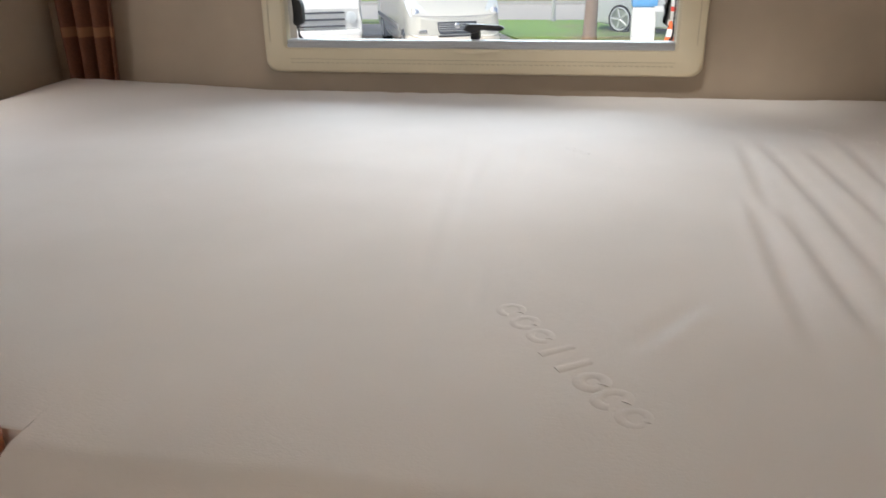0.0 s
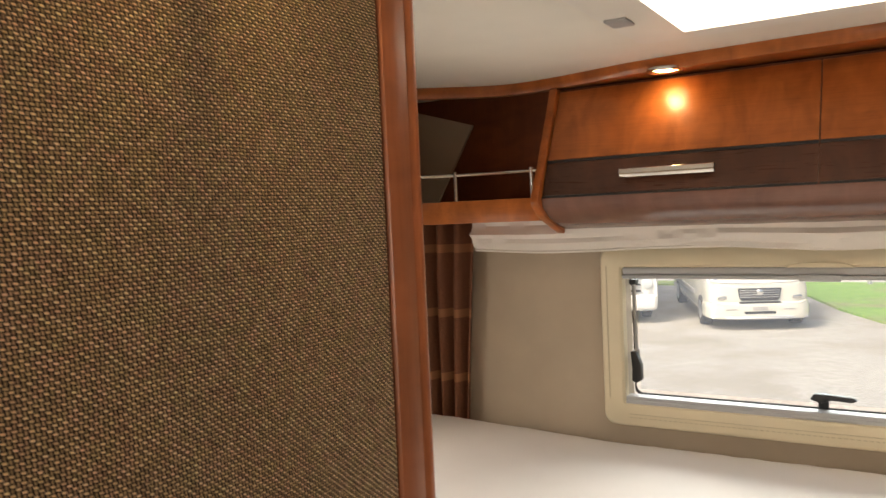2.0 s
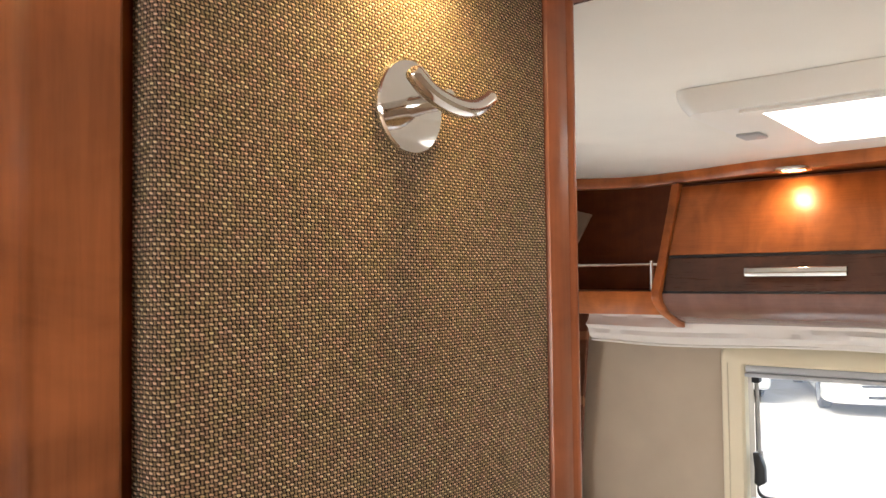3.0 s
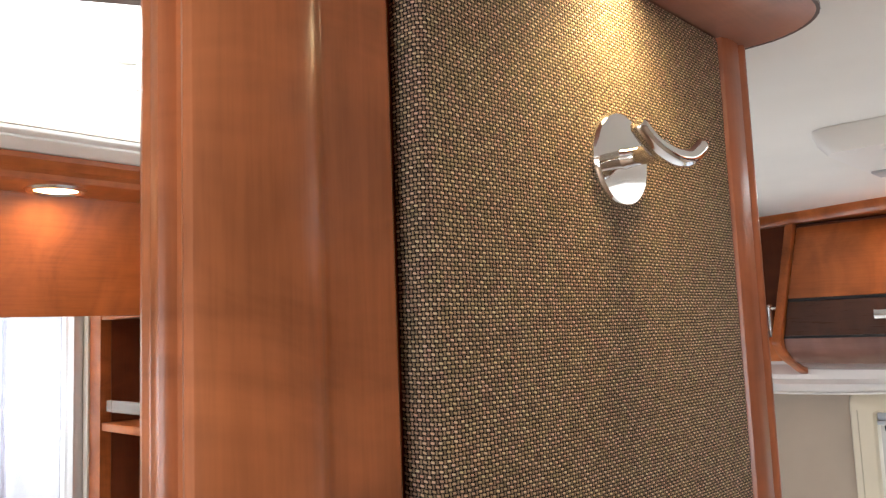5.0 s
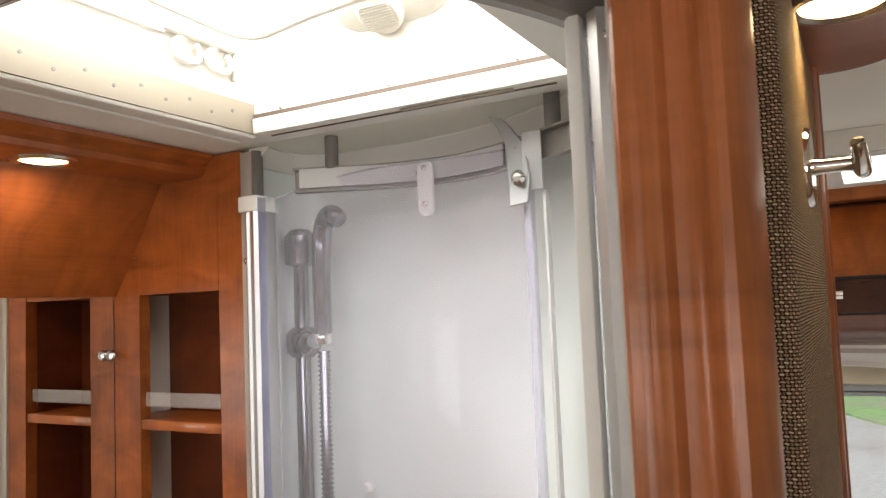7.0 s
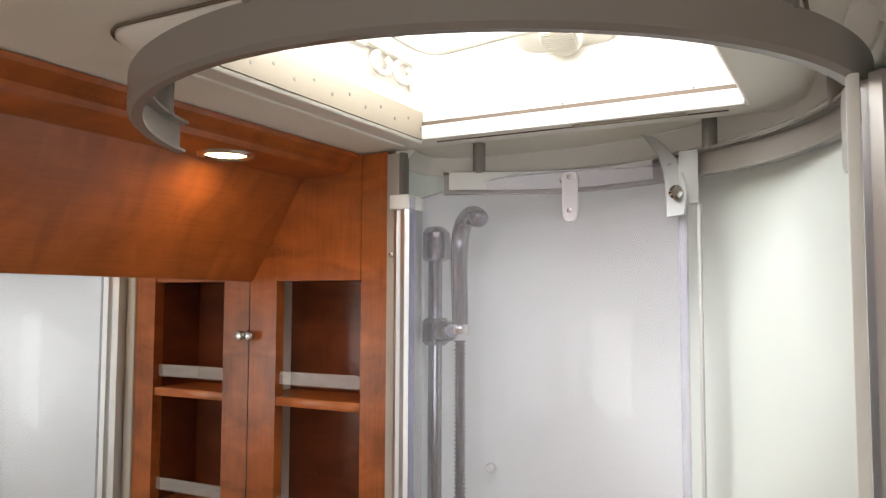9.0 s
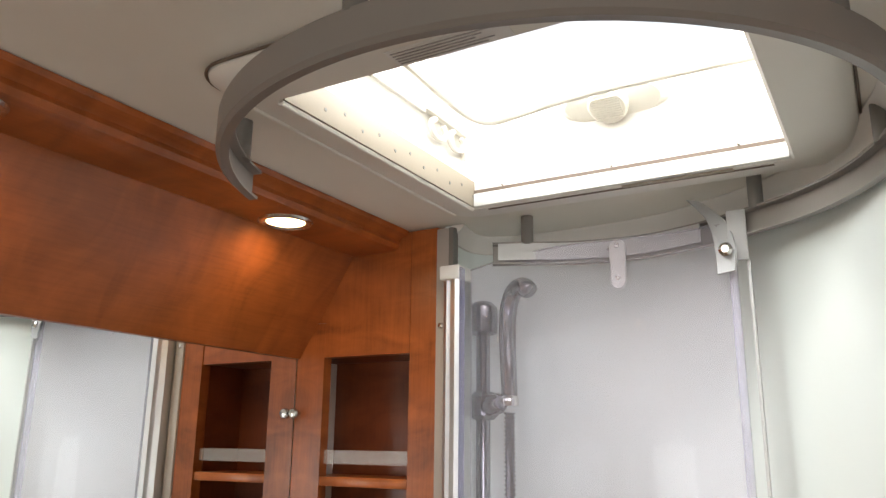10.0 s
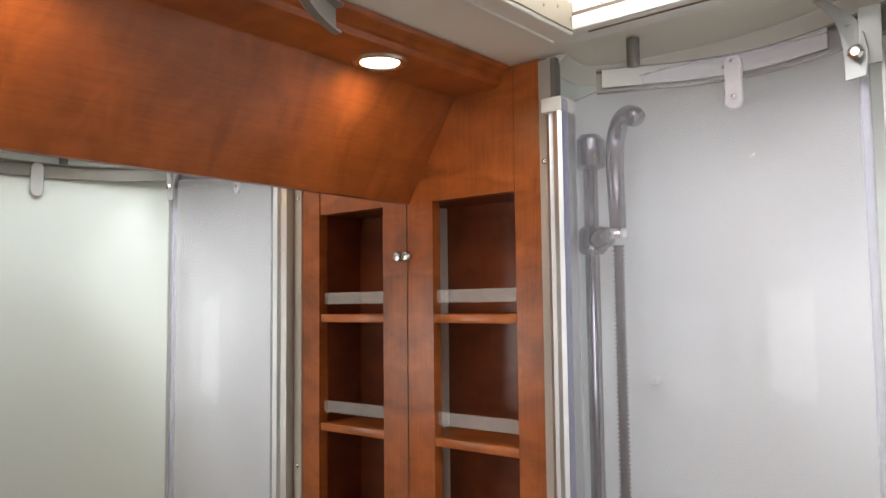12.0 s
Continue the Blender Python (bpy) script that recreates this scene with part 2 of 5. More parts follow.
def pane_glass(name, tint, haze=0.0, veil="ShaderNodeBsdfTranslucent"):
    """Thin acrylic: straight-through light with a Fresnel gloss."""
    m = Mat(name, tint, 0.0)
    t = m.t
    tr = m.node("ShaderNodeBsdfTransparent")
    tr.inputs[0].default_value = (*tint, 1)
    gl = m.node("ShaderNodeBsdfGlossy")
    gl.inputs["Roughness"].default_value = 0.05
    fr = m.node("ShaderNodeLayerWeight")
    fr.inputs[0].default_value = 0.5
    gloss = m.math("ADD", m.math("MULTIPLY", m.math("POWER", fr.outputs[1], 5.0), 0.55), 0.015)
    mx = m.node("ShaderNodeMixShader")
    m.link(gloss, mx.inputs[0])
    hz, hm = m.node(veil), m.node("ShaderNodeMixShader")
    hz.inputs[0].default_value = (0.88, 0.87, 0.95, 1)
    hm.inputs[0].default_value = haze
    m.link(tr.outputs[0], hm.inputs[1])
    m.link(hz.outputs[0], hm.inputs[2])
    m.link(hm.outputs[0], mx.inputs[1])
    m.link(gl.outputs[0], mx.inputs[2])
    m.link(mx.outputs[0], t.nodes["Material Output"].inputs[0])
    return m.m


M_PANE = pane_glass("window_acrylic", (0.90, 0.93, 0.94), 0.035)
M_CLEAR = pane_glass("clear_shower_sheet", (0.93, 0.91, 0.98), 0.16, "ShaderNodeBsdfDiffuse")
M_CLEAREDGE = plain("clear_sheet_edge", (0.55, 0.53, 0.68), 0.15, vary=0.05, scale=20, bump=0.0, Alpha=0.35)
M_BLUESEAL = plain("bluish_seal", (0.30, 0.30, 0.50), 0.2, vary=0.05, scale=20, bump=0.0, Alpha=0.28)
M_LIP = glassy("milky_shelf_lip", (0.80, 0.79, 0.78), 0.24, 0.15)


def glow(name, colour, strength):
    m = Mat(name, colour, 0.4)
    m.set("Emission Color", (*colour, 1))
    m.set("Emission Strength", strength)
    return m.m


def dome_acrylic():
    """Milky acrylic: half of the light goes straight through, half is scattered."""
    m = Mat("milky_dome", (0.9, 0.9, 0.9), 0.2)
    tr, tl = m.node("ShaderNodeBsdfTransparent"), m.node("ShaderNodeBsdfTranslucent")
    tl.inputs[0].default_value = (0.92, 0.92, 0.90, 1)
    mx = m.node("ShaderNodeMixShader")
    mx.inputs[0].default_value = 0.97
    m.link(tr.outputs[0], mx.inputs[1])
    m.link(tl.outputs[0], mx.inputs[2])
    m.link(mx.outputs[0], m.t.nodes["Material Output"].inputs[0])
    return m.m


M_DOME = dome_acrylic()
M_BULB = glow("lit_lamp_lens", (1.0, 0.72, 0.36), 9)


def curtain_cloth():
    m = Mat("brown_striped_curtain", (0.16, 0.06, 0.03), 0.8)
    sep = m.node("ShaderNodeSeparateXYZ")
    v = m.coords()
    m.link(v, sep.inputs[0])
    f = m.math("FRACT", m.math("MULTIPLY", m.math("SUBTRACT", sep.outputs[2], 0.905), 1 / 0.185))
    band = m.math("LESS_THAN", f, 0.13)
    n = m.noise(v, 300, 2)
    base = m.ramp(n, [(0.3, (0.13, 0.045, 0.020)), (0.7, (0.20, 0.075, 0.035))])
    m.colour(m.mix(band, base, (0.31, 0.135, 0.06)))
    m.bump(n, 0.3, 0.0008)
    return m.m


M_CURTAIN = curtain_cloth()


def sheer_cloth():
    m = Mat("white_sheer", (0.80, 0.74, 0.68), 0.8)
    v = m.coords((1, 1, 1))
    n = m.noise(v, 700, 2)
    m.set("Alpha", 0.82)
    m.set("Subsurface Weight", 0.0)
    m.bump(n, 0.3, 0.0006)
    return m.m


M_SHEER = sheer_cloth()


def speckle(name, a, b, scale, rough=0.9, bump=0.4, dist=0.01, patch=None):
    m = Mat(name, a, rough)
    v = m.coords()
    n, big = m.noise(v, scale, 6, 0.7), m.noise(v, 0.45, 4)
    col = m.ramp(n, [(0.35, a), (0.65, b)])
    if patch:
        col = m.mix(m.ramp(big, [(0.45, (0, 0, 0)), (0.62, (1, 1, 1))]), col, patch)
    m.colour(col)
    m.bump(n, bump, dist)
    return m.m


M_ASPHALT = speckle("asphalt_yard", (0.29, 0.27, 0.24), (0.47, 0.445, 0.41), 14, patch=(0.31, 0.28, 0.24))
M_ROAD = speckle("pale_road", (0.40, 0.375, 0.34), (0.48, 0.455, 0.41), 15)
M_GRASS = speckle("grass", (0.12, 0.25, 0.035), (0.25, 0.40, 0.08), 5, bump=0.8, dist=0.03, patch=(0.26, 0.25, 0.12))
M_LEAF = speckle("leaves", (0.07, 0.16, 0.025), (0.17, 0.31, 0.06), 6, 0.6)
M_BARK = speckle("bark", (0.20, 0.13, 0.095), (0.32, 0.22, 0.16), 25)
M_KERB = speckle("kerb_stone", (0.30, 0.29, 0.27), (0.4, 0.39, 0.36), 12)
M_VANPAINT = plain("champagne_paint", (0.70, 0.68, 0.60), 0.25, 0.15, vary=0.04, scale=4, bump=0.0, Coat_Weight=0.6)
M_WHITEPAINT = plain("white_car_paint", (0.78, 0.78, 0.76), 0.25, vary=0.03, scale=4, bump=0.0, Coat_Weight=0.6)
M_SILVER = plain("silver_white_paint", (0.78, 0.80, 0.82), 0.25, 0.1, vary=0.03, scale=4, bump=0.0, Coat_Weight=0.8)
M_DARKPAINT = plain("dark_car_paint", (0.022, 0.025, 0.032), 0.18, 0.2, vary=0.1, scale=4, bump=0.0, Coat_Weight=0.8)
M_CARGLASS = plain("car_glass", (0.05, 0.06, 0.065), 0.04, vary=0.1, scale=3, bump=0.0, Specular_IOR_Level=0.9)
M_WINDSCREEN = plain("windscreen_glass", (0.24, 0.28, 0.30), 0.05, vary=0.08, scale=3, bump=0.0)
M_TYRE = plain("tyre_rubber", (0.03, 0.03, 0.03), 0.85, vary=0.1, scale=10)
M_LAMPGLASS = plain("headlamp_glass", (0.62, 0.66, 0.68), 0.08, vary=0.1, scale=20, bump=0.0)
M_BLUE = plain("blue_plastic", (0.10, 0.36, 0.72), 0.4, vary=0.06)
M_ORANGE = plain("orange_plastic", (0.85, 0.17, 0.05), 0.5, vary=0.06)
M_RED = plain("red_paint", (0.65, 0.06, 0.04), 0.4, vary=0.06)


# ---------- mesh tools ----------
def box(x0, x1, y0, y1, z0, z1, bevel=0.0, seg=2):
    bm = bmesh.new()
    bmesh.ops.create_cube(bm, size=1)
    for v in bm.verts:
        v.co = Vector((x0 + (v.co.x + 0.5) * (x1 - x0), y0 + (v.co.y + 0.5) * (y1 - y0), z0 + (v.co.z + 0.5) * (z1 - z0)))
    if bevel:
        bmesh.ops.bevel(bm, geom=bm.edges[:], offset=bevel, segments=seg, profile=0.5, affect="EDGES")
    return bm


def prism(poly, axis, a, b, bevel=0.0, seg=2):
    """A 2D outline pushed along an axis from a to b. Outline axes: x -> (y, z), y -> (x, z), z -> (x, y)."""
    def at(p, h):
        return {"x": (h, p[0], p[1]), "y": (p[0], h, p[1]), "z": (p[0], p[1], h)}[axis]
    bm = bmesh.new()
    lo, hi = [bm.verts.new(at(p, a)) for p in poly], [bm.verts.new(at(p, b)) for p in poly]
    n = len(poly)
    bm.faces.new(lo), bm.faces.new(hi)
    for i in range(n):
        bm.faces.new((lo[i], lo[(i + 1) % n], hi[(i + 1) % n], hi[i]))
    bmesh.ops.recalc_face_normals(bm, faces=bm.faces[:])
    if bevel:
        bmesh.ops.bevel(bm, geom=bm.edges[:], offset=bevel, segments=seg, profile=0.5, affect="EDGES")
    return bm


def loft(rows, closed=False, caps=False):
    """Quads between rows of points of equal length. closed: each row is a loop."""
    bm = bmesh.new()
    vs = [[bm.verts.new(p) for p in r] for r in rows]
    n = len(rows[0])
    for a, b in zip(vs, vs[1:]):
        for i in range(n if closed else n - 1):
            bm.faces.new((a[i], a[(i + 1) % n], b[(i + 1) % n], b[i]))
    if caps:
        bm.faces.new(vs[0]), bm.faces.new(vs[-1])
    bmesh.ops.recalc_face_normals(bm, faces=bm.faces[:])
    return bm


def tube(path, r, n=10, caps=True):
    """A round bar along a path; r is a radius or one for each point."""
    pts = [Vector(p) for p in path]
    rows, ref = [], None
    for i, p in enumerate(pts):
        d = (pts[min(i + 1, len(pts) - 1)] - pts[max(i - 1, 0)]).normalized()
        if ref is None:
            ref = d.orthogonal().normalized()
        ref = (ref - d * ref.dot(d)).normalized()
        side = d.cross(ref)
        k = r[i] if isinstance(r, (list, tuple)) else r
        rows.append([p + k * (math.cos(a) * ref + math.sin(a) * side) for a in (2 * math.pi * j / n for j in range(n))])
    return loft(rows, True, caps)


def sweep(path, section, caps=True):
    """A section of (out, up) pairs carried along a level path; out is to the right of the way."""
    pts = [Vector(p) for p in path]
    rows = []
    for i, p in enumerate(pts):
        d = pts[min(i + 1, len(pts) - 1)] - pts[max(i - 1, 0)]
        d = Vector((d.x, d.y, 0)).normalized()
        out = Vector((d.y, -d.x, 0))
        rows.append([p + out * o + Vector((0, 0, u)) for o, u in section])
    return loft(rows, True, caps)


def lathe(profile, centre, axis=(0, 0, 1), n=24):
    """A turned shape: (radius, height) pairs about an axis through centre."""
    q = Vector((0, 0, 1)).rotation_difference(Vector(axis))
    rows = [[Vector(centre) + q @ Vector((r * math.cos(2 * math.pi * j / n), r * math.sin(2 * math.pi * j / n), h)) for j in range(n)] for r, h in profile]
    return loft(rows, True, True)


def add(*bms):
    """All given meshes in one."""
    out = bms[0]
    for b in bms[1:]:
        me = bpy.data.meshes.new("tmp")
        b.to_mesh(me)
        out.from_mesh(me)
        bpy.data.meshes.remove(me)
        b.free()
    return out


def moved(bm, m):
    bmesh.ops.transform(bm, matrix=m, verts=bm.verts[:])
    return bm


def smooth_path(pts, n=8):
    """A Catmull-Rom line through the points."""
    P = [Vector(p) for p in pts]
    P = [2 * P[0] - P[1]] + P + [2 * P[-1] - P[-2]]
    out = []
    for i in range(1, len(P) - 2):
        a, b, c, d = P[i - 1:i + 3]
        for k in range(n):
            t = k / n
            out.append(0.5 * ((2 * b) + (c - a) * t + (2 * a - 5 * b + 4 * c - d) * t * t + (3 * b - a - 3 * c + d) * t ** 3))
    return out + [P[-2]]


def slab(x0, x1, y0, y1, z0, z1, holes=(), turn=None):
    """A plate with rectangular holes (x0, x1, y0, y1) right through it."""
    xs = sorted({x0, x1, *[v for h in holes for v in h[:2]]})
    ys = sorted({y0, y1, *[v for h in holes for v in h[2:]]})
    bm = bmesh.new()
    vs = {}

    def v(x, y, z):
        if (x, y, z) not in vs:
            vs[(x, y, z)] = bm.verts.new((x, y, z))
        return vs[(x, y, z)]
    solid = {(i, j): not any(h[0] <= (xs[i] + xs[i + 1]) / 2 <= h[1] and h[2] <= (ys[j] + ys[j + 1]) / 2 <= h[3] for h in holes)
             for i in range(len(xs) - 1) for j in range(len(ys) - 1)}
    for (i, j), s in solid.items():
        if not s:
            continue
        a, b, c, d = xs[i], xs[i + 1], ys[j], ys[j + 1]
        for z in (z0, z1):
            bm.faces.new([v(a, c, z), v(b, c, z), v(b, d, z), v(a, d, z)])
        for (di, dj), (p, q) in (((-1, 0), ((a, c), (a, d))), ((1, 0), ((b, c), (b, d))), ((0, -1), ((a, c), (b, c))), ((0, 1), ((a, d), (b, d)))):
            if not solid.get((i + di, j + dj), False):
                bm.faces.new([v(*p, z0), v(*q, z0), v(*q, z1), v(*p, z1)])
    bmesh.ops.recalc_face_normals(bm, faces=bm.faces[:])
    return moved(bm, turn) if turn else bm


def finish(ob, bm, material, smooth=35):
    me = ob.data
    bm.to_mesh(me)
    bm.free()
    me.materials.append(material)
    if smooth:
        me.shade_smooth()
        me.set_sharp_from_angle(angle=radians(smooth))
    return ob


def part(name, bm, material, parent, label=""):
    ob = finish(new(name, bpy.data.meshes.new(name)), bm, material)
    ob.parent = parent
    base = parent.matrix_basis if parent.parent is None else Matrix()
    ob.matrix_parent_inverse = base.inverted()
    return tagged(ob, label)


def thing(name, base, label, category, group="", kind=""):
    ob = new(name)
    ob.empty_display_size = 0.1
    ob.location = base
    ob.matrix_basis = Matrix.Translation(base)
    return tagged(ob, label, category, group, kind)


def solo(name, bm, material, label, category="", group="", kind=""):
    return tagged(finish(new(name, bpy.data.meshes.new(name)), bm, material), label, category, group, kind)


def structure(name, bm, material, label, category=""):
    return solo(name, bm, material, label, category, "", "structure")


# ---------- shell ----------
FLOOR, CEIL = -0.04, 1.90
HATCH_BATH = (-1.046, -0.620, -0.094, 0.316)
HATCH_BED = (-0.413, 0.22, 0.93, 1.265)
structure("floor", slab(-1.53, 0.86, -4.66, 1.93, FLOOR - 0.06, FLOOR), M_FLOOR, "brown laminate floor of the motorhome", "floor")
structure("ceiling", slab(-1.53, 0.86, -4.66, 1.93, CEIL, CEIL + 0.06, [tuple(v + s for v, s in zip(h, (-0.0135, 0.0135, -0.0135, 0.0135))) for h in (HATCH_BATH, HATCH_BED)]), M_CEIL, "cream textile-lined ceiling with two roof hatches", "ceiling")
WIN = (-0.712, 0.200, 1.068, 1.418)
UPR = Matrix(((1, 0, 0, 0), (0, 0, -1, 0), (0, 1, 0, 0), (0, 0, 0, 1)))
structure("wall_rear", slab(-1.53, 0.86, FLOOR, CEIL, -1.90, -1.85, [WIN], UPR), M_WALLCLOTH, "beige cloth-covered rear wall with a long window", "wall")
structure("wall_left_bedroom", slab(0.62, 1.85, FLOOR, CEIL, -1.40, -1.352, [(0.74, 1.38, 1.07, 1.45)], Matrix(((0, 0, 1, 0), (1, 0, 0, 0), (0, 1, 0, 0), (0, 0, 0, 1)))), M_WALLCLOTH, "beige cloth-covered side wall beside the bed", "wall")
structure("wall_left_bath", box(-1.53, -1.456, -4.60, 0.60, FLOOR, CEIL), M_WALLCLOTH, "plain side wall behind the mirror", "wall")
# unseen opening, assumed for the side fill lamp
UNSEEN_SIDEWIN = (-3.15, -1.95, 0.90, 1.60)
SWING = Matrix(((0, 0, 1, 0), (1, 0, 0, 0), (0, 1, 0, 0), (0, 0, 0, 1)))
structure("wall_right", slab(-4.66, 1.93, FLOOR, CEIL, 0.80, 0.85, [UNSEEN_SIDEWIN], SWING), M_WALLCLOTH, "beige cloth-covered side wall", "wall")
# its opening is unseen too, made for the front fill lamp
structure("wall_front", slab(-1.53, 0.80, FLOOR, CEIL, 4.50, 4.56, [(-1.25, 0.6, 0.70, 1.60)], UPR), M_WALLCLOTH, "plain beige wall closing the living area", "wall")

# rounded wall between the shower and the bed
DIVIDE = [(-0.435, 0.412), (-0.52, 0.488), (-0.62, 0.570), (-0.74, 0.610), (-1.0, 0.625), (-1.36, 0.63)]
structure("wall_shower_back", sweep([(x, y, FLOOR) for x, y in DIVIDE], [(0, 0), (0, CEIL - FLOOR), (-0.02, CEIL - FLOOR), (-0.02, 0)]), M_WALLCLOTH, "beige wall between shower and bed", "wall")


# ---------- partition with the woven panel ----------
def rounded(cx, cy, r, a0, a1, n=6):
    return [(cx + r * math.cos(radians(a0 + (a1 - a0) * i / n)), cy + r * math.sin(radians(a0 + (a1 - a0) * i / n))) for i in range(n + 1)]


part_wall = thing("partition_wall", (-0.45, 0.18, FLOOR), "cherry wood partition with a woven fabric panel", "partition", kind="structure")
part("core", box(-0.472, -0.430, 0.0, 0.40, FLOOR, CEIL), M_WOOD, part_wall)
post = [(-0.470, 0.0250), (-0.470, -0.066), (-0.4670, -0.0700), (-0.4620, -0.0715), (-0.4590, -0.0700), (-0.4570, -0.0700), (-0.4545, -0.0715), (-0.4490, -0.0712), (-0.4465, -0.0690)]
post += [(-0.4450, -0.0655), (-0.4400, -0.0645), (-0.4340, -0.0655), (-0.4300, -0.0690), (-0.4265, -0.0733), (-0.4230, -0.0745), (-0.4188, -0.0730), (-0.4150, -0.0675), (-0.4120, -0.0580)]
post += [(-0.4098, -0.0460), (-0.4093, -0.0390), (-0.4098, -0.0320), (-0.4108, -0.0250), (-0.4135, -0.0195), (-0.4163, -0.0160), (-0.4168, -0.0140), (-0.4162, 0.0225), (-0.4176, 0.0245), (-0.4300, 0.0250)]
part("end_post", prism(post, "z", FLOOR, CEIL - 0.002), M_POST, part_wall, "rounded cherry wood end post with grooves")
part("woven_panel", box(-0.4295, -0.405, 0.0335, 0.3662, FLOOR + 0.1, 1.868, 0.006, 3), M_WEAVE, part_wall, "coarse brown and beige woven fabric panel")
trim = [(-0.431, 0.3665), (-0.4085, 0.3665), (-0.4045, 0.3685), (-0.4022, 0.374), (-0.4015, 0.384), (-0.4020, 0.3935), (-0.4036, 0.3955), (-0.4030, 0.3970), (-0.4010, 0.3985)] + rounded(-0.4085, 0.4015, 0.0085, -5, 95, 6) + [(-0.431, 0.4100)]
part("edge_trim", prism(trim, "z", FLOOR, 1.868), M_TRIM, part_wall, "rounded cherry wood edge strip")
part("bath_lining", box(-0.486, -0.472, 0.06, 0.40, FLOOR, CEIL), M_WHITE, part_wall, "white lining on the shower side")

cornice = thing("corner_cornice", (-0.375, 0.2, 1.866), "cherry wood cornice with a rounded corner and a lit spot", "cornice", kind="structure")
outline = [(-0.432, -0.06), (-0.330, -0.06)] + [(-0.330, 0.30)] + rounded(-0.390, 0.352, 0.060, 0, 90, 10) + [(-0.432, 0.412)]
part("board", prism(outline, "z", 1.868, 1.899, 0.003), M_PALEWOOD, cornice, "pale cherry board")
rim = [(-0.330, -0.06)] + [(-0.330, 0.30)] + rounded(-0.390, 0.352, 0.060, 0, 90, 10) + [(-0.42, 0.412)]
part("dark_edge", sweep([(x, y, 1.8685) for x, y in reversed(rim)], [(-0.0015, 0.0), (0.0012, 0.0), (0.0012, 0.004), (-0.0015, 0.004)]), M_DARKWOOD, cornice, "dark edge line")


def downlight(p, group, label, tilt=(0, 0, -1)):
    """A small recessed spot: metal rim, glowing lens."""
    lt = thing("recessed_spot", p, label, "spot light", group)
    x, y, z = p
    part("rim", lathe([(0.040, 0.004), (0.0405, 0.0), (0.038, -0.0035), (0.033, -0.004), (0.0295, -0.001), (0.0285, 0.004)], p, n=28), M_STEEL, lt)
    part("lens", lathe([(0.0285, 0.003), (0.0283, -0.0005), (0.02, -0.0025), (0.006, -0.0032)], p, n=24), M_BULB, lt, "lit warm white lens")
    return lt


downlight((SPOT_PANEL[0], SPOT_PANEL[1], 1.866), "", "lit recessed spot in the cornice above the woven panel")

# coat hook
hook = thing("coat_hook", (-0.406, 0.201, 1.70), "polished chrome coat hook on the woven panel", "coat hook")
HK = (-0.406, 0.201, 1.7475)
part("plate", lathe([(0.0295, 0.0), (0.0295, 0.003), (0.0280, 0.0052), (0.010, 0.0058)], HK, (1, 0, 0), 36), M_CHROME, hook)
part("stem", lathe([(0.0068, 0.004), (0.0058, 0.010), (0.0055, 0.026), (0.0062, 0.034)], HK, (1, 0, 0), 16), M_CHROME, hook)
arms = smooth_path([(-0.371, 0.166, 1.7575), (-0.3705, 0.172, 1.7525), (-0.370, 0.182, 1.7470), (-0.3695, 0.196, 1.7437), (-0.369, 0.208, 1.7430), (-0.3685, 0.220, 1.7450), (-0.368, 0.230, 1.7500), (-0.368, 0.237, 1.7550)], 5)
part("arm", tube(arms, [0.0042] + [0.0056 - 0.0004 * math.cos(2 * math.pi * i / (len(arms) - 1)) for i in range(1, len(arms) - 1)] + [0.0042], 14), M_CHROME, hook)

# ---------- bed ----------
# long creases of the cover: from, to, width, depth
CREASES = [
    (0.225, 1.05, 0.205, 0.62, 0.012, 0.0054), (0.262, 1.02, 0.266, 0.62, 0.013, 0.0061), (0.268, 1.37, 0.240, 0.95, 0.012, 0.0041), (0.306, 1.38, 0.316, 0.74, 0.013, 0.0054),
    (0.370, 1.32, 0.374, 0.90, 0.013, 0.0048), (-0.197, 1.36, -0.144, 0.66, 0.012, 0.0031), (-0.136, 1.30, -0.147, 1.02, 0.012, 0.0027), (-0.088, 1.42, -0.086, 1.03, 0.012, 0.0027),
    (-0.108, 0.80, -0.098, 0.66, 0.011, 0.0024), (0.06, 0.60, 0.130, 0.715, 0.013, 0.0041), (0.44, 1.45, 0.42, 0.9, 0.014, 0.0041),
]


def crease(x, y):
    z = 0.0
    for ax, ay, bx, by, width, depth in CREASES:
        dx, dy = bx - ax, by - ay
        ll = math.hypot(dx, dy)
        t = ((x - ax) * dx + (y - ay) * dy) / (ll * ll)
        if t < -0.3 or t > 1.3:
            continue
        d = ((x - ax) * dy - (y - ay) * dx) / ll / width
        fade = math.exp(-((t - 0.5) / 0.45) ** 4)
        z += 0.82 * depth * fade * (math.exp(-(d - 0.9) ** 2) * 0.7 - math.exp(-(d + 0.4) ** 2))
    return z


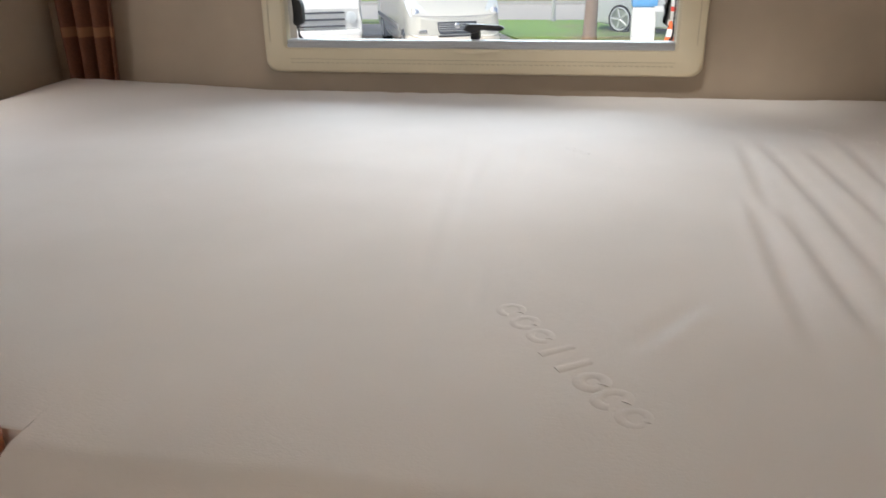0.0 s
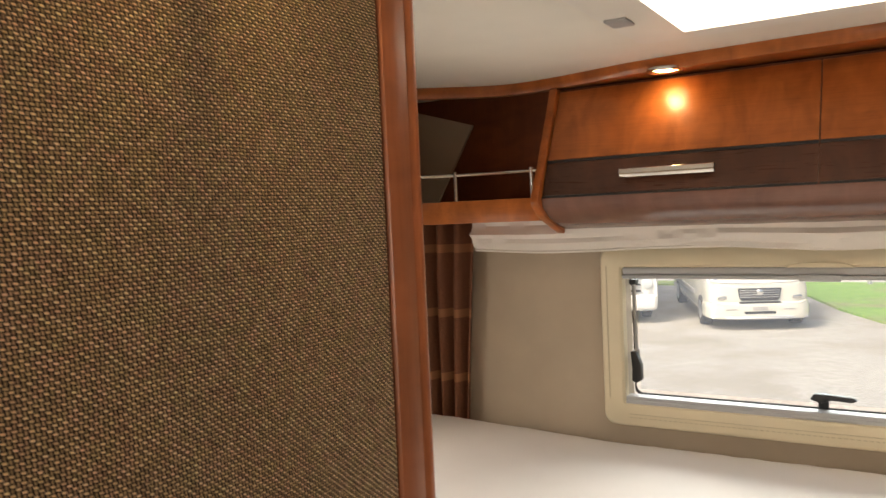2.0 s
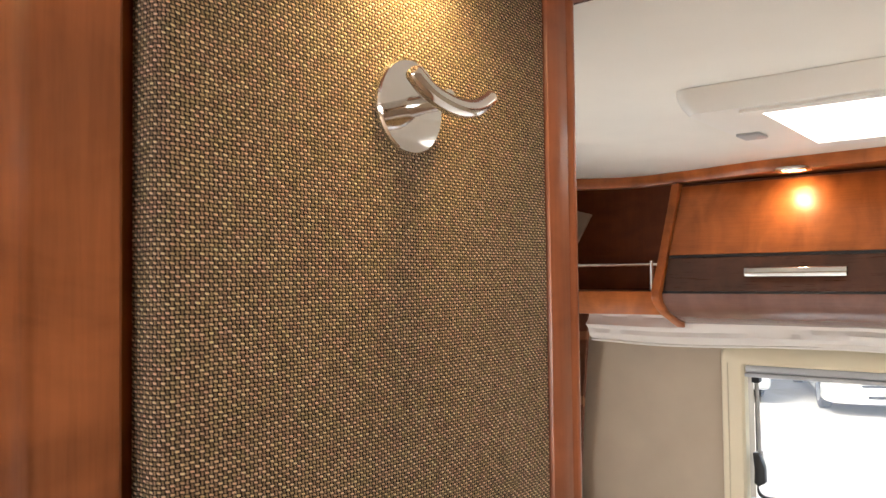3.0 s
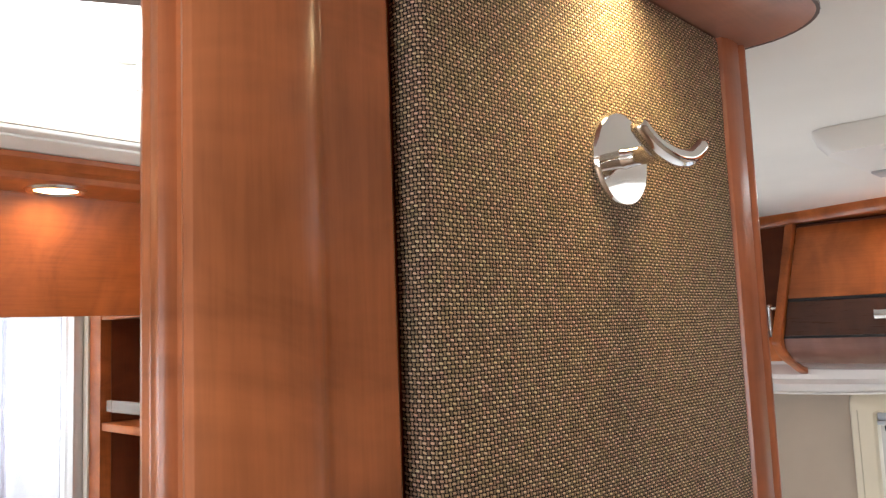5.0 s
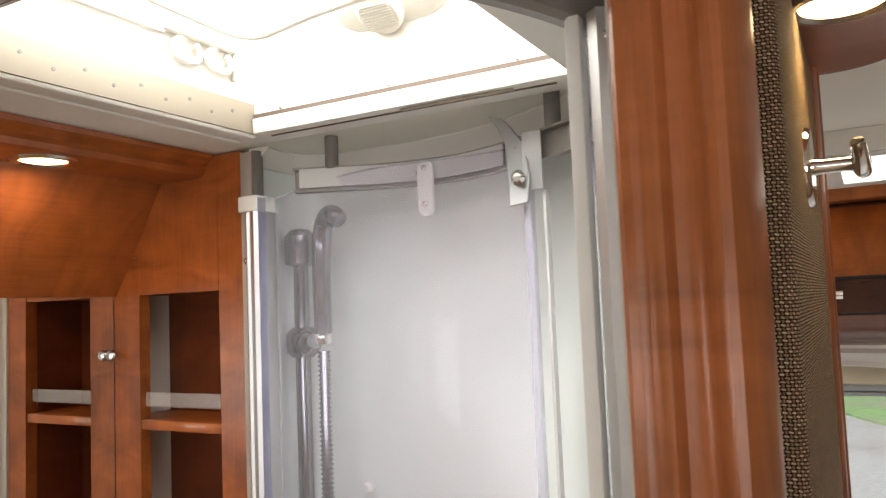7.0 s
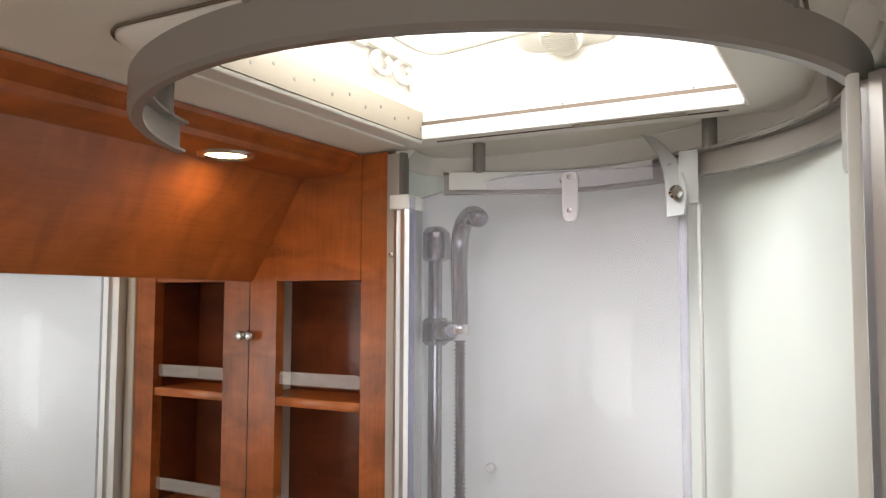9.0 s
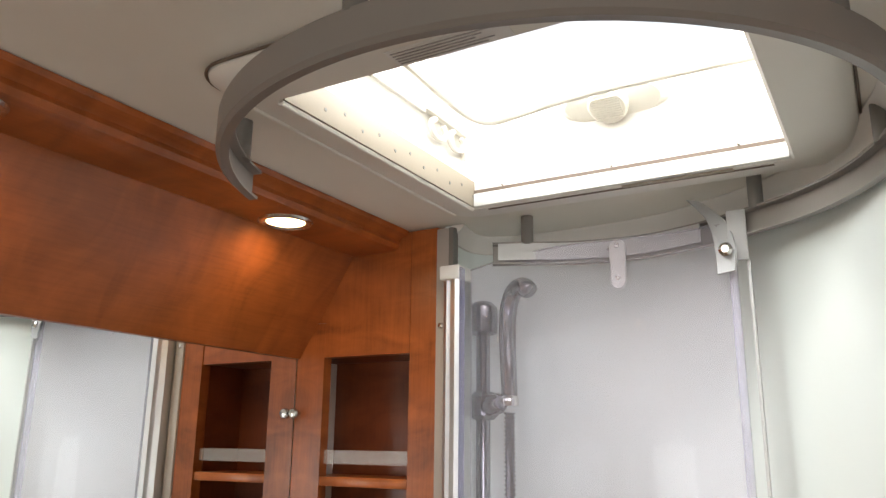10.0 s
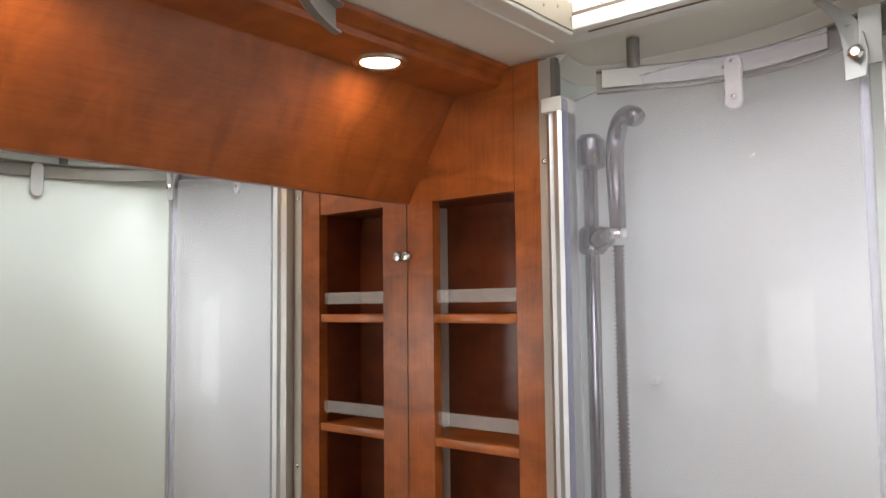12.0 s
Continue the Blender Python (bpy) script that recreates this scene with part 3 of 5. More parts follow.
def mattress_mesh():
    """Cloth-covered mattress with a soft rim, long creases and puckers along the back edge."""
    x0, x1, y0, y1, top, r = -1.315, 0.775, 0.372, 1.825, 0.970, 0.038

    def y_front(x):
        if x > -0.395:
            return y0
        return 0.4125 if x > -0.432 else min(0.64, 0.4135 + (-0.432 - x) * 0.93)

    def z_at(x, y, e_front):
        z = top + 0.0045 * noise.noise((x * 2.1, y * 2.1, 3)) + 0.0016 * noise.noise((x * 7, y * 7, 9)) + crease(x, y)
        z += 0.018 * max(0.0, min(1.0, (-0.75 - x) / 0.45)) * max(0.0, min(1.0, (y - 1.15) / 0.55))
        for e in (x - x0, x1 - x, e_front, y1 - y):
            if e < r:
                z -= r - math.sqrt(max(0.0, r * r - (r - e) ** 2))
        if y > y1 - 0.10:
            z += 0.0022 * noise.noise((x * 26, 0, 5)) * ((y - y1 + 0.10) / 0.10)
        return z
    xs = [x0 + (-0.3955 - x0) * i / 90 for i in range(91)] + [-0.3945 + (x1 + 0.3945) * i / 190 for i in range(191)]
    ny = 190
    ss = [(j / 24) ** 2 * 0.04 for j in range(24)] + [0.04 + 0.92 * j / ny for j in range(ny)] + [1 - 0.04 * (1 - j / 24) ** 2 for j in range(25)]
    rows = []
    for x in xs:
        f = y_front(x)
        ys = [f + (y1 - f) * s for s in ss]
        rows.append([(x, f, top - 0.15)] + [(x, y, z_at(x, y, (y - f) * (1 if x > -0.395 else 5))) for y in ys] + [(x, y1, top - 0.15)])
    return loft(rows)


bed = thing("bed", (-0.25, 1.1, FLOOR), "raised double bed with a bare off-white mattress", "bed")
part("mattress", mattress_mesh(), M_MATTRESS, bed, "off-white knitted mattress cover with creases")
part("base", add(box(-0.385, 0.775, 0.42, 1.82, FLOOR, 0.82), box(-1.34, -0.387, 0.72, 1.82, FLOOR, 0.82)), M_WOODX, bed)
part("front_rail", box(-0.396, 0.795, 0.345, 0.370, 0.62, 0.915, 0.008), M_WOODX, bed, "cherry wood bed rail")
piping = smooth_path([(-0.388, 0.371, 0.918), (-0.1, 0.369, 0.920), (0.2, 0.370, 0.918), (0.77, 0.369, 0.919)], 6)


def embossed(path, count, size, mesh_name="embossed_mark"):
    """A row of small raised bars and rings, like unreadable relief lettering in the cloth."""
    a, b = Vector((*path[0], 0)), Vector((*path[1], 0))
    d = (b - a).normalized()
    n = Vector((-d.y, d.x, 0))
    made = []
    for i in range(count):
        c = a + (b - a) * ((i + 0.5) / count)
        w = (b - a).length / count * 0.36
        h = size * (0.5, 0.5, 0.42, 0.75, 0.75, 0.5, 0.62, 0.5)[i % 8]
        loop = [c + d * (w * math.cos(t)) + n * (h * math.sin(t)) for t in np.linspace(0.5, 6.28 + (0.0 if i % 3 else -0.7), 18)]
        if i % 8 in (3, 4):
            loop = [c + n * (h * k) for k in np.linspace(-1, 1, 12)]
        loop = [Vector((p.x, p.y, 0.9735 + crease(p.x, p.y) + 0.0045 * noise.noise((p.x * 2.1, p.y * 2.1, 3)) - (0.0163 if size > 0.02 else 0.0168))) for p in loop]
        made.append(tube(loop, 0.014, 16))
    return made


EMBOSS = [
    (((-0.064, 0.680), (0.058, 0.488)), 8, 0.022), (((-0.02, 1.31), (0.075, 1.18)), 8, 0.013), (((0.42, 1.505), (0.51, 1.38)), 8, 0.016),
    (((-0.41, 1.02), (-0.345, 0.93)), 8, 0.014), (((-0.88, 1.51), (-0.82, 1.43)), 6, 0.014),
]
for ends, count, size in EMBOSS:
    for letter in embossed(ends, count, size):
        part("embossed_letter", letter, M_MATTRESS, bed, "raised relief letter, unreadable")
part("piping", tube(piping, 0.004, 8), M_MATTRESS, bed)

# ---------- rear window ----------
window = thing("window_1", (-0.25, 1.85, 1.0), "wide top-hung acrylic window in a cream frame", "window", kind="structure")


def ring_frame(x0, x1, z0, z1, ix0, ix1, iz0, iz1, yb, yf, r_out, r_in, bevel):
    """A flat frame with rounded outer and inner corners, facing -y."""
    def loop(a, b, c, d, r):
        return rounded(b - r, d - r, r, 0, 90, 5) + rounded(a + r, d - r, r, 90, 180, 5) + rounded(a + r, c + r, r, 180, 270, 5) + rounded(b - r, c + r, r, 270, 360, 5)
    outer, inner = loop(x0, x1, z0, z1, r_out), loop(ix0, ix1, iz0, iz1, r_in)
    k = bevel
    outer2, inner2 = loop(x0 + k, x1 - k, z0 + k, z1 - k, max(r_out - k, 0.002)), loop(ix0 - k * 0.5, ix1 + k * 0.5, iz0 - k * 0.5, iz1 + k * 0.5, r_in + k * 0.5)
    n = len(outer)
    rows = [[(x, yb, z) for x, z in outer], [(x, yf + k, z) for x, z in outer], [(x, yf + k * 0.3, z) for x, z in loop(x0 + k * 0.3, x1 - k * 0.3, z0 + k * 0.3, z1 - k * 0.3, r_out)], [(x, yf, z) for x, z in outer2], [(x, yf, z) for x, z in inner2],
            [(x, yf + k * 0.5, z) for x, z in inner], [(x, yb, z) for x, z in inner]]
    return loft(rows, True)


part("frame", ring_frame(-0.768, 0.262, 1.008, 1.468, -0.710, 0.198, 1.070, 1.416, 1.850, 1.815, 0.030, 0.006, 0.012), M_CREAM, window, "cream plastic window frame with rounded corners")
part("blind_cassette", add(box(-0.709, 0.197, 1.822, 1.846, 1.398, 1.4155, 0.004), box(-0.709, 0.197, 1.818, 1.840, 1.387, 1.397, 0.003)), M_GREYL, window, "grey roller blind cassette")
part("blind_grip", prism([(-0.325, 1.416)] + [(-0.255 + 0.07 * math.sin(radians(a)), 1.416 + 0.012 * math.cos(radians(a))) for a in range(-80, 81, 20)] + [(-0.185, 1.416)], "y", 1.808, 1.818, 0.001), M_CREAM, window)
part("blind_pull", box(-0.298, -0.212, 1.812, 1.822, 1.384, 1.399, 0.003), M_GREYL, window)
part("sill_rail", add(box(-0.709, 0.197, 1.822, 1.858, 1.071, 1.085, 0.003), box(-0.709, 0.197, 1.818, 1.826, 1.066, 1.076, 0.002)), M_GREYL, window, "grey metal bottom rail")
part("lower_grip", prism([(-0.330, 1.068)] + [(-0.255 + 0.07 * math.sin(radians(a)), 1.068 - 0.010 * math.cos(radians(a))) for a in range(-80, 81, 20)] + [(-0.180, 1.068)], "y", 1.806, 1.816, 0.001), M_CREAM, window)
# slots and frame lines are raised dashes in the shaded cream, not cut in
part("vent_slots", add(*[box(-0.70 + i * 0.0125, -0.692 + i * 0.0125, 1.8138, 1.8155, 1.0315, 1.0335) for i in range(72)]), M_CREAMSHADE, window)
part("frame_line", add(box(-0.75, -0.748, 1.8135, 1.8155, 1.08, 1.42), box(0.242, 0.244, 1.8135, 1.8155, 1.08, 1.42), box(-0.70, 0.20, 1.8135, 1.8155, 1.0405, 1.0418)), M_CREAMSHADE, window)
pane = part("pane", ring_frame(-0.712, 0.200, 1.068, 1.418, -0.7085, 0.1965, 1.0755, 1.41, 1.912, 1.907, 0.02, 0.02, 0.001), M_RUBBER, window, "black window seal")
glass = part("glass", box(-0.695, 0.185, 1.902, 1.905, 1.087, 1.41), M_PANE, window)
glass.visible_shadow = False
for sx, s in ((-0.695, 1), (0.183, -1)):
    stay = part("stay", add(tube([(sx, 1.872, 1.375), (sx + 0.004 * s, 1.868, 1.16)], 0.0045, 8), tube([(sx + 0.005 * s, 1.868, 1.20), (sx + 0.005 * s, 1.868, 1.13)], 0.007, 8)), M_GREYL, window, "grey telescopic window stay")
    part("stay_head", box(sx - 0.010, sx + 0.010, 1.858, 1.882, 1.368, 1.382, 0.003), M_BLACK, stay)
    part("stay_grip", add(prism([(sx - 0.010, 1.195), (sx + 0.006, 1.195), (sx + 0.014 * s + 0.004, 1.160), (sx + 0.013 * s + 0.006, 1.122), (sx + 0.004, 1.112), (sx - 0.008, 1.118), (sx - 0.006, 1.150)], "y", 1.852, 1.874, 0.003)), M_BLACK, stay, "black stay knob")
handle = part("latch", add(box(-0.268, -0.246, 1.862, 1.886, 1.082, 1.118, 0.004), prism([(-0.285, 1.106), (-0.275, 1.120), (-0.24, 1.119), (-0.195, 1.116), (-0.186, 1.110), (-0.196, 1.104), (-0.24, 1.106), (-0.262, 1.098)], "y", 1.852, 1.868, 0.003)), M_BLACK, window, "black swivel window latch")

# gathered sheer above the window
def sheer_mesh():
    rows = []
    n = 420
    for k in range(9):
        row = []
        for i in range(n + 1):
            x = -1.10 + 1.88 * i / n
            sag = 0.0045 * math.sin(x * 9.0) + 0.005 * noise.noise((x * 6, 1, 0))
            fold = 0.007 * math.sin(k * 2.3 + x * 4) + 0.006 * noise.noise((x * 22, k * 0.8, 2))
            row.append((x, 1.772 - 0.030 * math.sin(math.pi * min(1, k / 8)) + fold, 1.555 - 0.0112 * k + sag * k / 8))
        rows.append(row)
    bm = loft(rows)
    bmesh.ops.solidify(bm, geom=bm.faces[:], thickness=0.0015)
    return bm


pelmet = thing("sheer_pelmet", (-0.16, 1.76, 1.46), "bunched white sheer curtain hung under the overhead lockers", "curtain")
part("cloth", sheer_mesh(), M_SHEER, pelmet)
hem = [(-1.10 + 1.88 * i / 160, 1.770, 1.4655 + 0.0045 * math.sin((-1.10 + 1.88 * i / 160) * 9.0) + 0.005 * noise.noise(((-1.10 + 1.88 * i / 160) * 6, 1, 0))) for i in range(161)]
part("hem", tube(hem, 0.0035, 6), M_SHEER, pelmet)


def drape(x0, x1, y, z0, z1, waves, amp):
    rows = []
    n = 90
    for k in range(14):
        z = z1 + (z0 - z1) * k / 13
        row = []
        for i in range(n + 1):
            u = i / n
            squeeze = 1 - 0.34 * (k / 13)
            row.append((x0 + 0.012 * k / 13 + (x1 - x0) * u * squeeze, y - amp * (0.5 + 0.5 * math.sin(u * waves * 2 * math.pi + 0.8 + 0.3 * math.sin(k * 0.3))), z))
        rows.append(row)
    bm = loft(rows)
    bmesh.ops.solidify(bm, geom=bm.faces[:], thickness=0.003)
    return bm


solo("corner_curtain", drape(-1.300, -1.118, 1.835, 0.955, 1.545, 3.0, 0.042), M_CURTAIN, "narrow brown curtain with orange-tan stripes in the bed corner", "curtain")

# ---------- overhead lockers above the bed ----------
X_SPLITS = [-0.826, -0.234, 0.358, 0.798]


def locker(xa, xb):
    lk = thing("overhead_locker", ((xa + xb) / 2, 1.72, 1.50), "cherry overhead locker with flap door and dark lower band", "locker", "lockers above the bed")
    body = [(1.848, 1.868), (1.745, 1.868), (1.708, 1.80), (1.650, 1.690), (1.612, 1.612), (1.598, 1.598), (1.606, 1.576), (1.640, 1.552), (1.70, 1.530), (1.775, 1.512), (1.848, 1.512)]
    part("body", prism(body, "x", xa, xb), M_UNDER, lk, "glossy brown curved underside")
    g = 0.0015
    flap = part("flap", prism([(1.737, 1.862), (1.722, 1.832), (1.690, 1.775), (1.6425, 1.689), (1.652, 1.686), (1.700, 1.772), (1.732, 1.829), (1.748, 1.862)], "x", xa + g, xb - g, 0.001, 1), M_WOODX, lk, "glossy cherry flap")
    band = part("dark_band", prism([(1.6400, 1.682), (1.6005, 1.604), (1.610, 1.602), (1.650, 1.680)], "x", xa + g, xb - g, 0.001, 1), M_DARKWOOD, lk, "dark brown band")
    # black strips imitate the shade below and above the band
    part("shadow_gap", prism([(1.6012, 1.6035), (1.5975, 1.5985), (1.606, 1.5975), (1.611, 1.602)], "x", xa + g, xb - g), M_BLACK, lk, "black strip for the shade under the band")
    part("upper_gap", prism([(1.6415, 1.6885), (1.6395, 1.6825), (1.648, 1.681), (1.650, 1.688)], "x", xa + g, xb - g), M_BLACK, lk)
    h0 = xa + 0.19 if xb - xa > 0.5 else xa + 0.12
    bar = prism([(1.609, 1.657), (1.597, 1.655), (1.594, 1.645), (1.598, 1.636), (1.604, 1.634), (1.606, 1.640), (1.602, 1.647), (1.611, 1.651)], "x", h0, h0 + 0.205, 0.0008, 1)
    part("handle", add(bar, box(h0, h0 + 0.004, 1.598, 1.632, 1.638, 1.656), box(h0 + 0.201, h0 + 0.205, 1.598, 1.632, 1.638, 1.656)), M_CHROME, band, "chrome bar handle")
    return lk


for xa, xb in zip(X_SPLITS, X_SPLITS[1:]):
    locker(xa, xb)
END = smooth_path([(1.725, 1.872, 0), (1.690, 1.800, 0), (1.630, 1.684, 0), (1.586, 1.604, 0), (1.590, 1.578, 0), (1.625, 1.552, 0), (1.68, 1.531, 0), (1.762, 1.502, 0)], 5)
end_panel = [(p.x, p.y) for p in END] + [(1.848, 1.502), (1.848, 1.872)]
solo("locker_end_panel", prism(end_panel, "x", -0.848, -0.827, 0.004), M_WOOD, "curved cherry end panel of the overhead lockers", "end panel", kind="structure")

# wooden cornice under the ceiling with the spots
CORN = smooth_path([(-1.352, 1.50, 0), (-1.26, 1.56, 0), (-1.16, 1.625, 0), (-0.99, 1.735, 0), (-0.83, 1.728, 0), (-0.62, 1.672, 0), (-0.39, 1.646, 0), (-0.12, 1.628, 0), (0.3, 1.61, 0), (0.80, 1.60, 0)], 6)
bm = sweep([(p.x, p.y, 1.871) for p in CORN], [(0.0, 0.029), (0.0, 0.012), (-0.006, 0.002), (-0.014, 0.0), (-0.02, 0.0), (-0.02, 0.029)])
structure("trim_cornice_bedroom", bm, M_WOODX, "curved cherry cornice between ceiling and lockers", "cornice")
soff = [(p.x, p.y + 0.018) for p in CORN if p.x > -0.83] + [(0.80, 1.80), (-0.83, 1.80)]
structure("trim_soffit_bedroom", prism(soff, "z", 1.8735, 1.8995), M_WOODX, "cherry soffit above the lockers", "soffit")
for p in SPOTS_BED:
    downlight((p[0], p[1], 1.8735), "spots above the bed", "lit recessed spot above the overhead lockers")

# open corner shelf
shelf = thing("corner_shelf", (-1.1, 1.7, 1.54), "open cherry corner shelf with a thin metal rail", "shelf")
front = smooth_path([(-1.20, 1.44, 0), (-1.19, 1.53, 0), (-1.13, 1.60, 0), (-1.02, 1.632, 0), (-0.849, 1.640, 0)], 6)
part("board", prism([(p.x, p.y) for p in front] + [(-0.849, 1.848), (-1.351, 1.848), (-1.351, 1.44)], "z", 1.545, 1.602, 0.002), M_WOODX, shelf, "cherry shelf board with a curved front")
part("back_panel", box(-1.349, -0.849, 1.835, 1.848, 1.603, 1.898), M_INSHADE, shelf, "cherry back panel, darkened for the shade inside the shelf")
# added patch: its slanting edge imitates where light ends on the side wall
part("corner_panel", prism([(-1.349, 1.603), (-1.25, 1.603), (-1.125, 1.815), (-1.349, 1.88)], "y", 1.826, 1.8345), M_WALLCLOTH, shelf, "beige slanting patch standing in for lit side wall")
rail = [Vector((p.x + 0.006, p.y + 0.012, 1.668)) for p in front]
bar = part("rail", tube(rail, 0.004, 10), M_CHROME, shelf, "thin chrome gallery rail")
for i in (4, 15, 23):
    q = rail[i]
    part("rail_post", lathe([(0.0055, 0.0), (0.0055, 0.068), (0.0062, 0.07), (0.0062, 0.076)], (q.x, q.y, 1.601), n=12), M_STEEL, bar)
side_end = smooth_path([(-1.190, 1.872, 0), (-1.155, 1.80, 0), (-1.118, 1.70, 0), (-1.105, 1.62, 0), (-1.125, 1.575, 0), (-1.180, 1.552, 0), (-1.26, 1.545, 0)], 5)
side_poly = [(p.x, p.y) for p in side_end] + [(-1.351, 1.545), (-1.351, 1.872)]
side = thing("side_locker", (-1.25, 1.1, 1.545), "cherry overhead locker along the side wall", "locker")
part("end_panel", prism(side_poly, "y", 1.415, 1.438, 0.004), M_WOOD, side, "curved cherry end panel")
part("body", prism([(x - 0.012, z) for x, z in side_poly[:-2]] + [(-1.351, 1.552), (-1.351, 1.866)], "y", 0.70, 1.414), M_WOODY, side)


part("dark_band", prism([(-1.1290, 1.690), (-1.1160, 1.622), (-1.1215, 1.598), (-1.1260, 1.600), (-1.1215, 1.622), (-1.1345, 1.690)], "y", 0.70, 1.4145), M_DARKWOOD, side, "dark brown band")
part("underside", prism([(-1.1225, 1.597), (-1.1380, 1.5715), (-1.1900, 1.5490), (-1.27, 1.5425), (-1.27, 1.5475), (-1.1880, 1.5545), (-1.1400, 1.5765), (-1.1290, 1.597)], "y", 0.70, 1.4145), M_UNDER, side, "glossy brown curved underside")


# ---------- roof hatches ----------
def roof_hatch(h, name, label, group):
    x0, x1, y0, y1 = h
    ht = thing(name, ((x0 + x1) / 2, (y0 + y1) / 2, CEIL), label, "roof hatch", group)
    well = slab(x0 - 0.012, x1 + 0.012, y0 - 0.012, y1 + 0.012, 1.8995, 2.07, [h])
    part("well", well, M_HATCH, ht, "white plastic well")
    cx, cy = (x0 + x1) / 2, (y0 + y1) / 2
    rows = [[(cx + (x0 - 0.03 - cx) * k * u, cy + (y0 - 0.03 - cy) * k * v, z) for u, v in ((1, 1), (0, 1.0), (-1, 1), (-1.0, 0), (-1, -1), (0, -1.0), (1, -1), (1.0, 0))] for k, z in ((1.0, 2.085), (0.97, 2.12), (0.85, 2.14), (0.3, 2.15), (0.02, 2.15))]
    dome = part("dome", loft(rows, True), M_DOME, ht, "milky acrylic dome")
    dome.visible_shadow = False
    return ht


bath_hatch = roof_hatch(HATCH_BATH, "roof_hatch", "white plastic roof hatch bright with daylight above the shower", "")
hx0, hx1, hy0, hy1 = HATCH_BATH


def hatch_surround(o, h, drop, r):
    """The thick lower surround: a raised plate with rounded corners and a sloping rim."""
    def loop(a, b, c, d, q, z):
        return [(x, y, z) for x, y in rounded(b - q, d - q, q, 0, 90, 6) + rounded(a + q, d - q, q, 90, 180, 6) + rounded(a + q, c + q, q, 180, 270, 6) + rounded(b - q, c + q, q, 270, 360, 6)]
    a, b, c, d = o
    rows = [loop(a, b, c, d, r, CEIL - 0.0005), loop(a, b, c, d, r, CEIL - 0.006), loop(a + 0.004, b - 0.004, c + 0.004, d - 0.004, r, CEIL - drop * 0.6), loop(a + 0.014, b - 0.014, c + 0.014, d - 0.014, r * 0.9, CEIL - drop),
            loop(h[0] - 0.004, h[1] + 0.004, h[2] - 0.004, h[3] + 0.004, 0.004, CEIL - drop), loop(*h, 0.002, CEIL - drop + 0.004), loop(*h, 0.002, CEIL - 0.0005)]
    return loft(rows, True)


part("surround", hatch_surround((-1.100, -0.545, -0.166, 0.372), HATCH_BATH, 0.016, 0.04), M_HATCH, bath_hatch, "white surround with rounded corners")
part("side_strip", box(hx0 - 0.0005, hx0 + 0.003, hy0, hy1, 1.885, 1.924, 0.0008), M_STRIP, bath_hatch, "cream side strip with small holes")
for i in range(12):
    part("screw_hole", lathe([(0.0022, 0.0), (0.0022, 0.0006)], (hx0 + 0.003, hy0 + 0.03 + 0.034 * i, 1.908 - 0.008 * (i % 2)), (1, 0, 0), 8), M_GREY, bath_hatch)
part("front_lip", box(hx0 + 0.004, hx1 - 0.001, hy1 - 0.007, hy1 + 0.001, 1.884, 1.904, 0.002), M_WHITE, bath_hatch, "bright white front lip")
# raised dark strips stand for the shade in the slot
part("blind_slot", add(box(hx0 + 0.004, hx1 - 0.001, hy1 - 0.0045, hy1 + 0.001, 1.9045, 1.9095), box(hx0 + 0.02, hx1 - 0.02, hy1 + 0.010, hy1 + 0.0125, 1.8825, 1.8838)), M_SLOTSHADE, bath_hatch, "blind slot, its shade drawn as dark strips")
part("lip_inset", box(hx0 + 0.22, hx0 + 0.36, hy1 + 0.0005, hy1 + 0.0080, 1.8820, 1.8838, 0.0005), M_STRIP, bath_hatch, "beige pull inset")
part("edge_bead", tube([(hx0 - 0.004, hy0 + 0.002, 1.8855), (hx0 - 0.004, hy1 + 0.004, 1.8855)], 0.0045, 10), M_HATCH, bath_hatch, "rounded white opening edge")
part("ridge", tube([(-1.0830, -0.10, 1.8835), (-1.0850, 0.33, 1.8835)], 0.0022, 8), M_HATCH, bath_hatch, "fine raised ridge")
# thin dark loop added for the shade where the surround meets the ceiling
gap_line = [(x, y, CEIL - 0.003) for x, y in rounded(-0.5845, 0.3325, 0.042, 0, 90, 6) + rounded(-1.0605, 0.3325, 0.042, 90, 180, 6) + rounded(-1.0605, -0.1265, 0.042, 180, 270, 6) + rounded(-0.5845, -0.1265, 0.042, 270, 360, 6)]
part("gasket", tube(gap_line + gap_line[:1], 0.0016, 6), M_SLOTSHADE, bath_hatch, "dark line for the recess shade round the surround")
for i in range(3):
    part("screw", lathe([(0.0025, 0.0), (0.0025, 0.0015), (0.001, 0.0025)], (hx0 + 0.05 + 0.16 * i, hy1 - 0.0045, 1.912), (0, -1, 0), 8), M_STEEL, bath_hatch)
bar = smooth_path([(-0.998, -0.08, 1.995), (-1.008, 0.07, 1.995), (-1.014, 0.185, 1.994), (-1.008, 0.240, 1.990), (-0.988, 0.262, 1.988), (-0.950, 0.258, 1.988), (-0.885, 0.245, 1.988), (-0.815, 0.238, 1.988), (-0.70, 0.238, 1.988), (-0.63, 0.240, 1.988)], 6)
part("opening_bar", tube(bar, 0.0065, 10), M_HATCHMECH, bath_hatch, "bent white opening bar")
knob = part("latch_plate", lathe([(0.050, 0.030), (0.050, 0.012), (0.042, 0.003), (0.020, 0.0)], (0, 0, 0), n=28), M_HATCHMECH, bath_hatch, "oval white latch plate")
tip = Matrix.Translation((-0.828, 0.296, 1.992)) @ Matrix.Rotation(radians(-32), 4, "X") @ Matrix.Diagonal((1.55, 0.72, 1, 1))
knob.data.transform(tip)
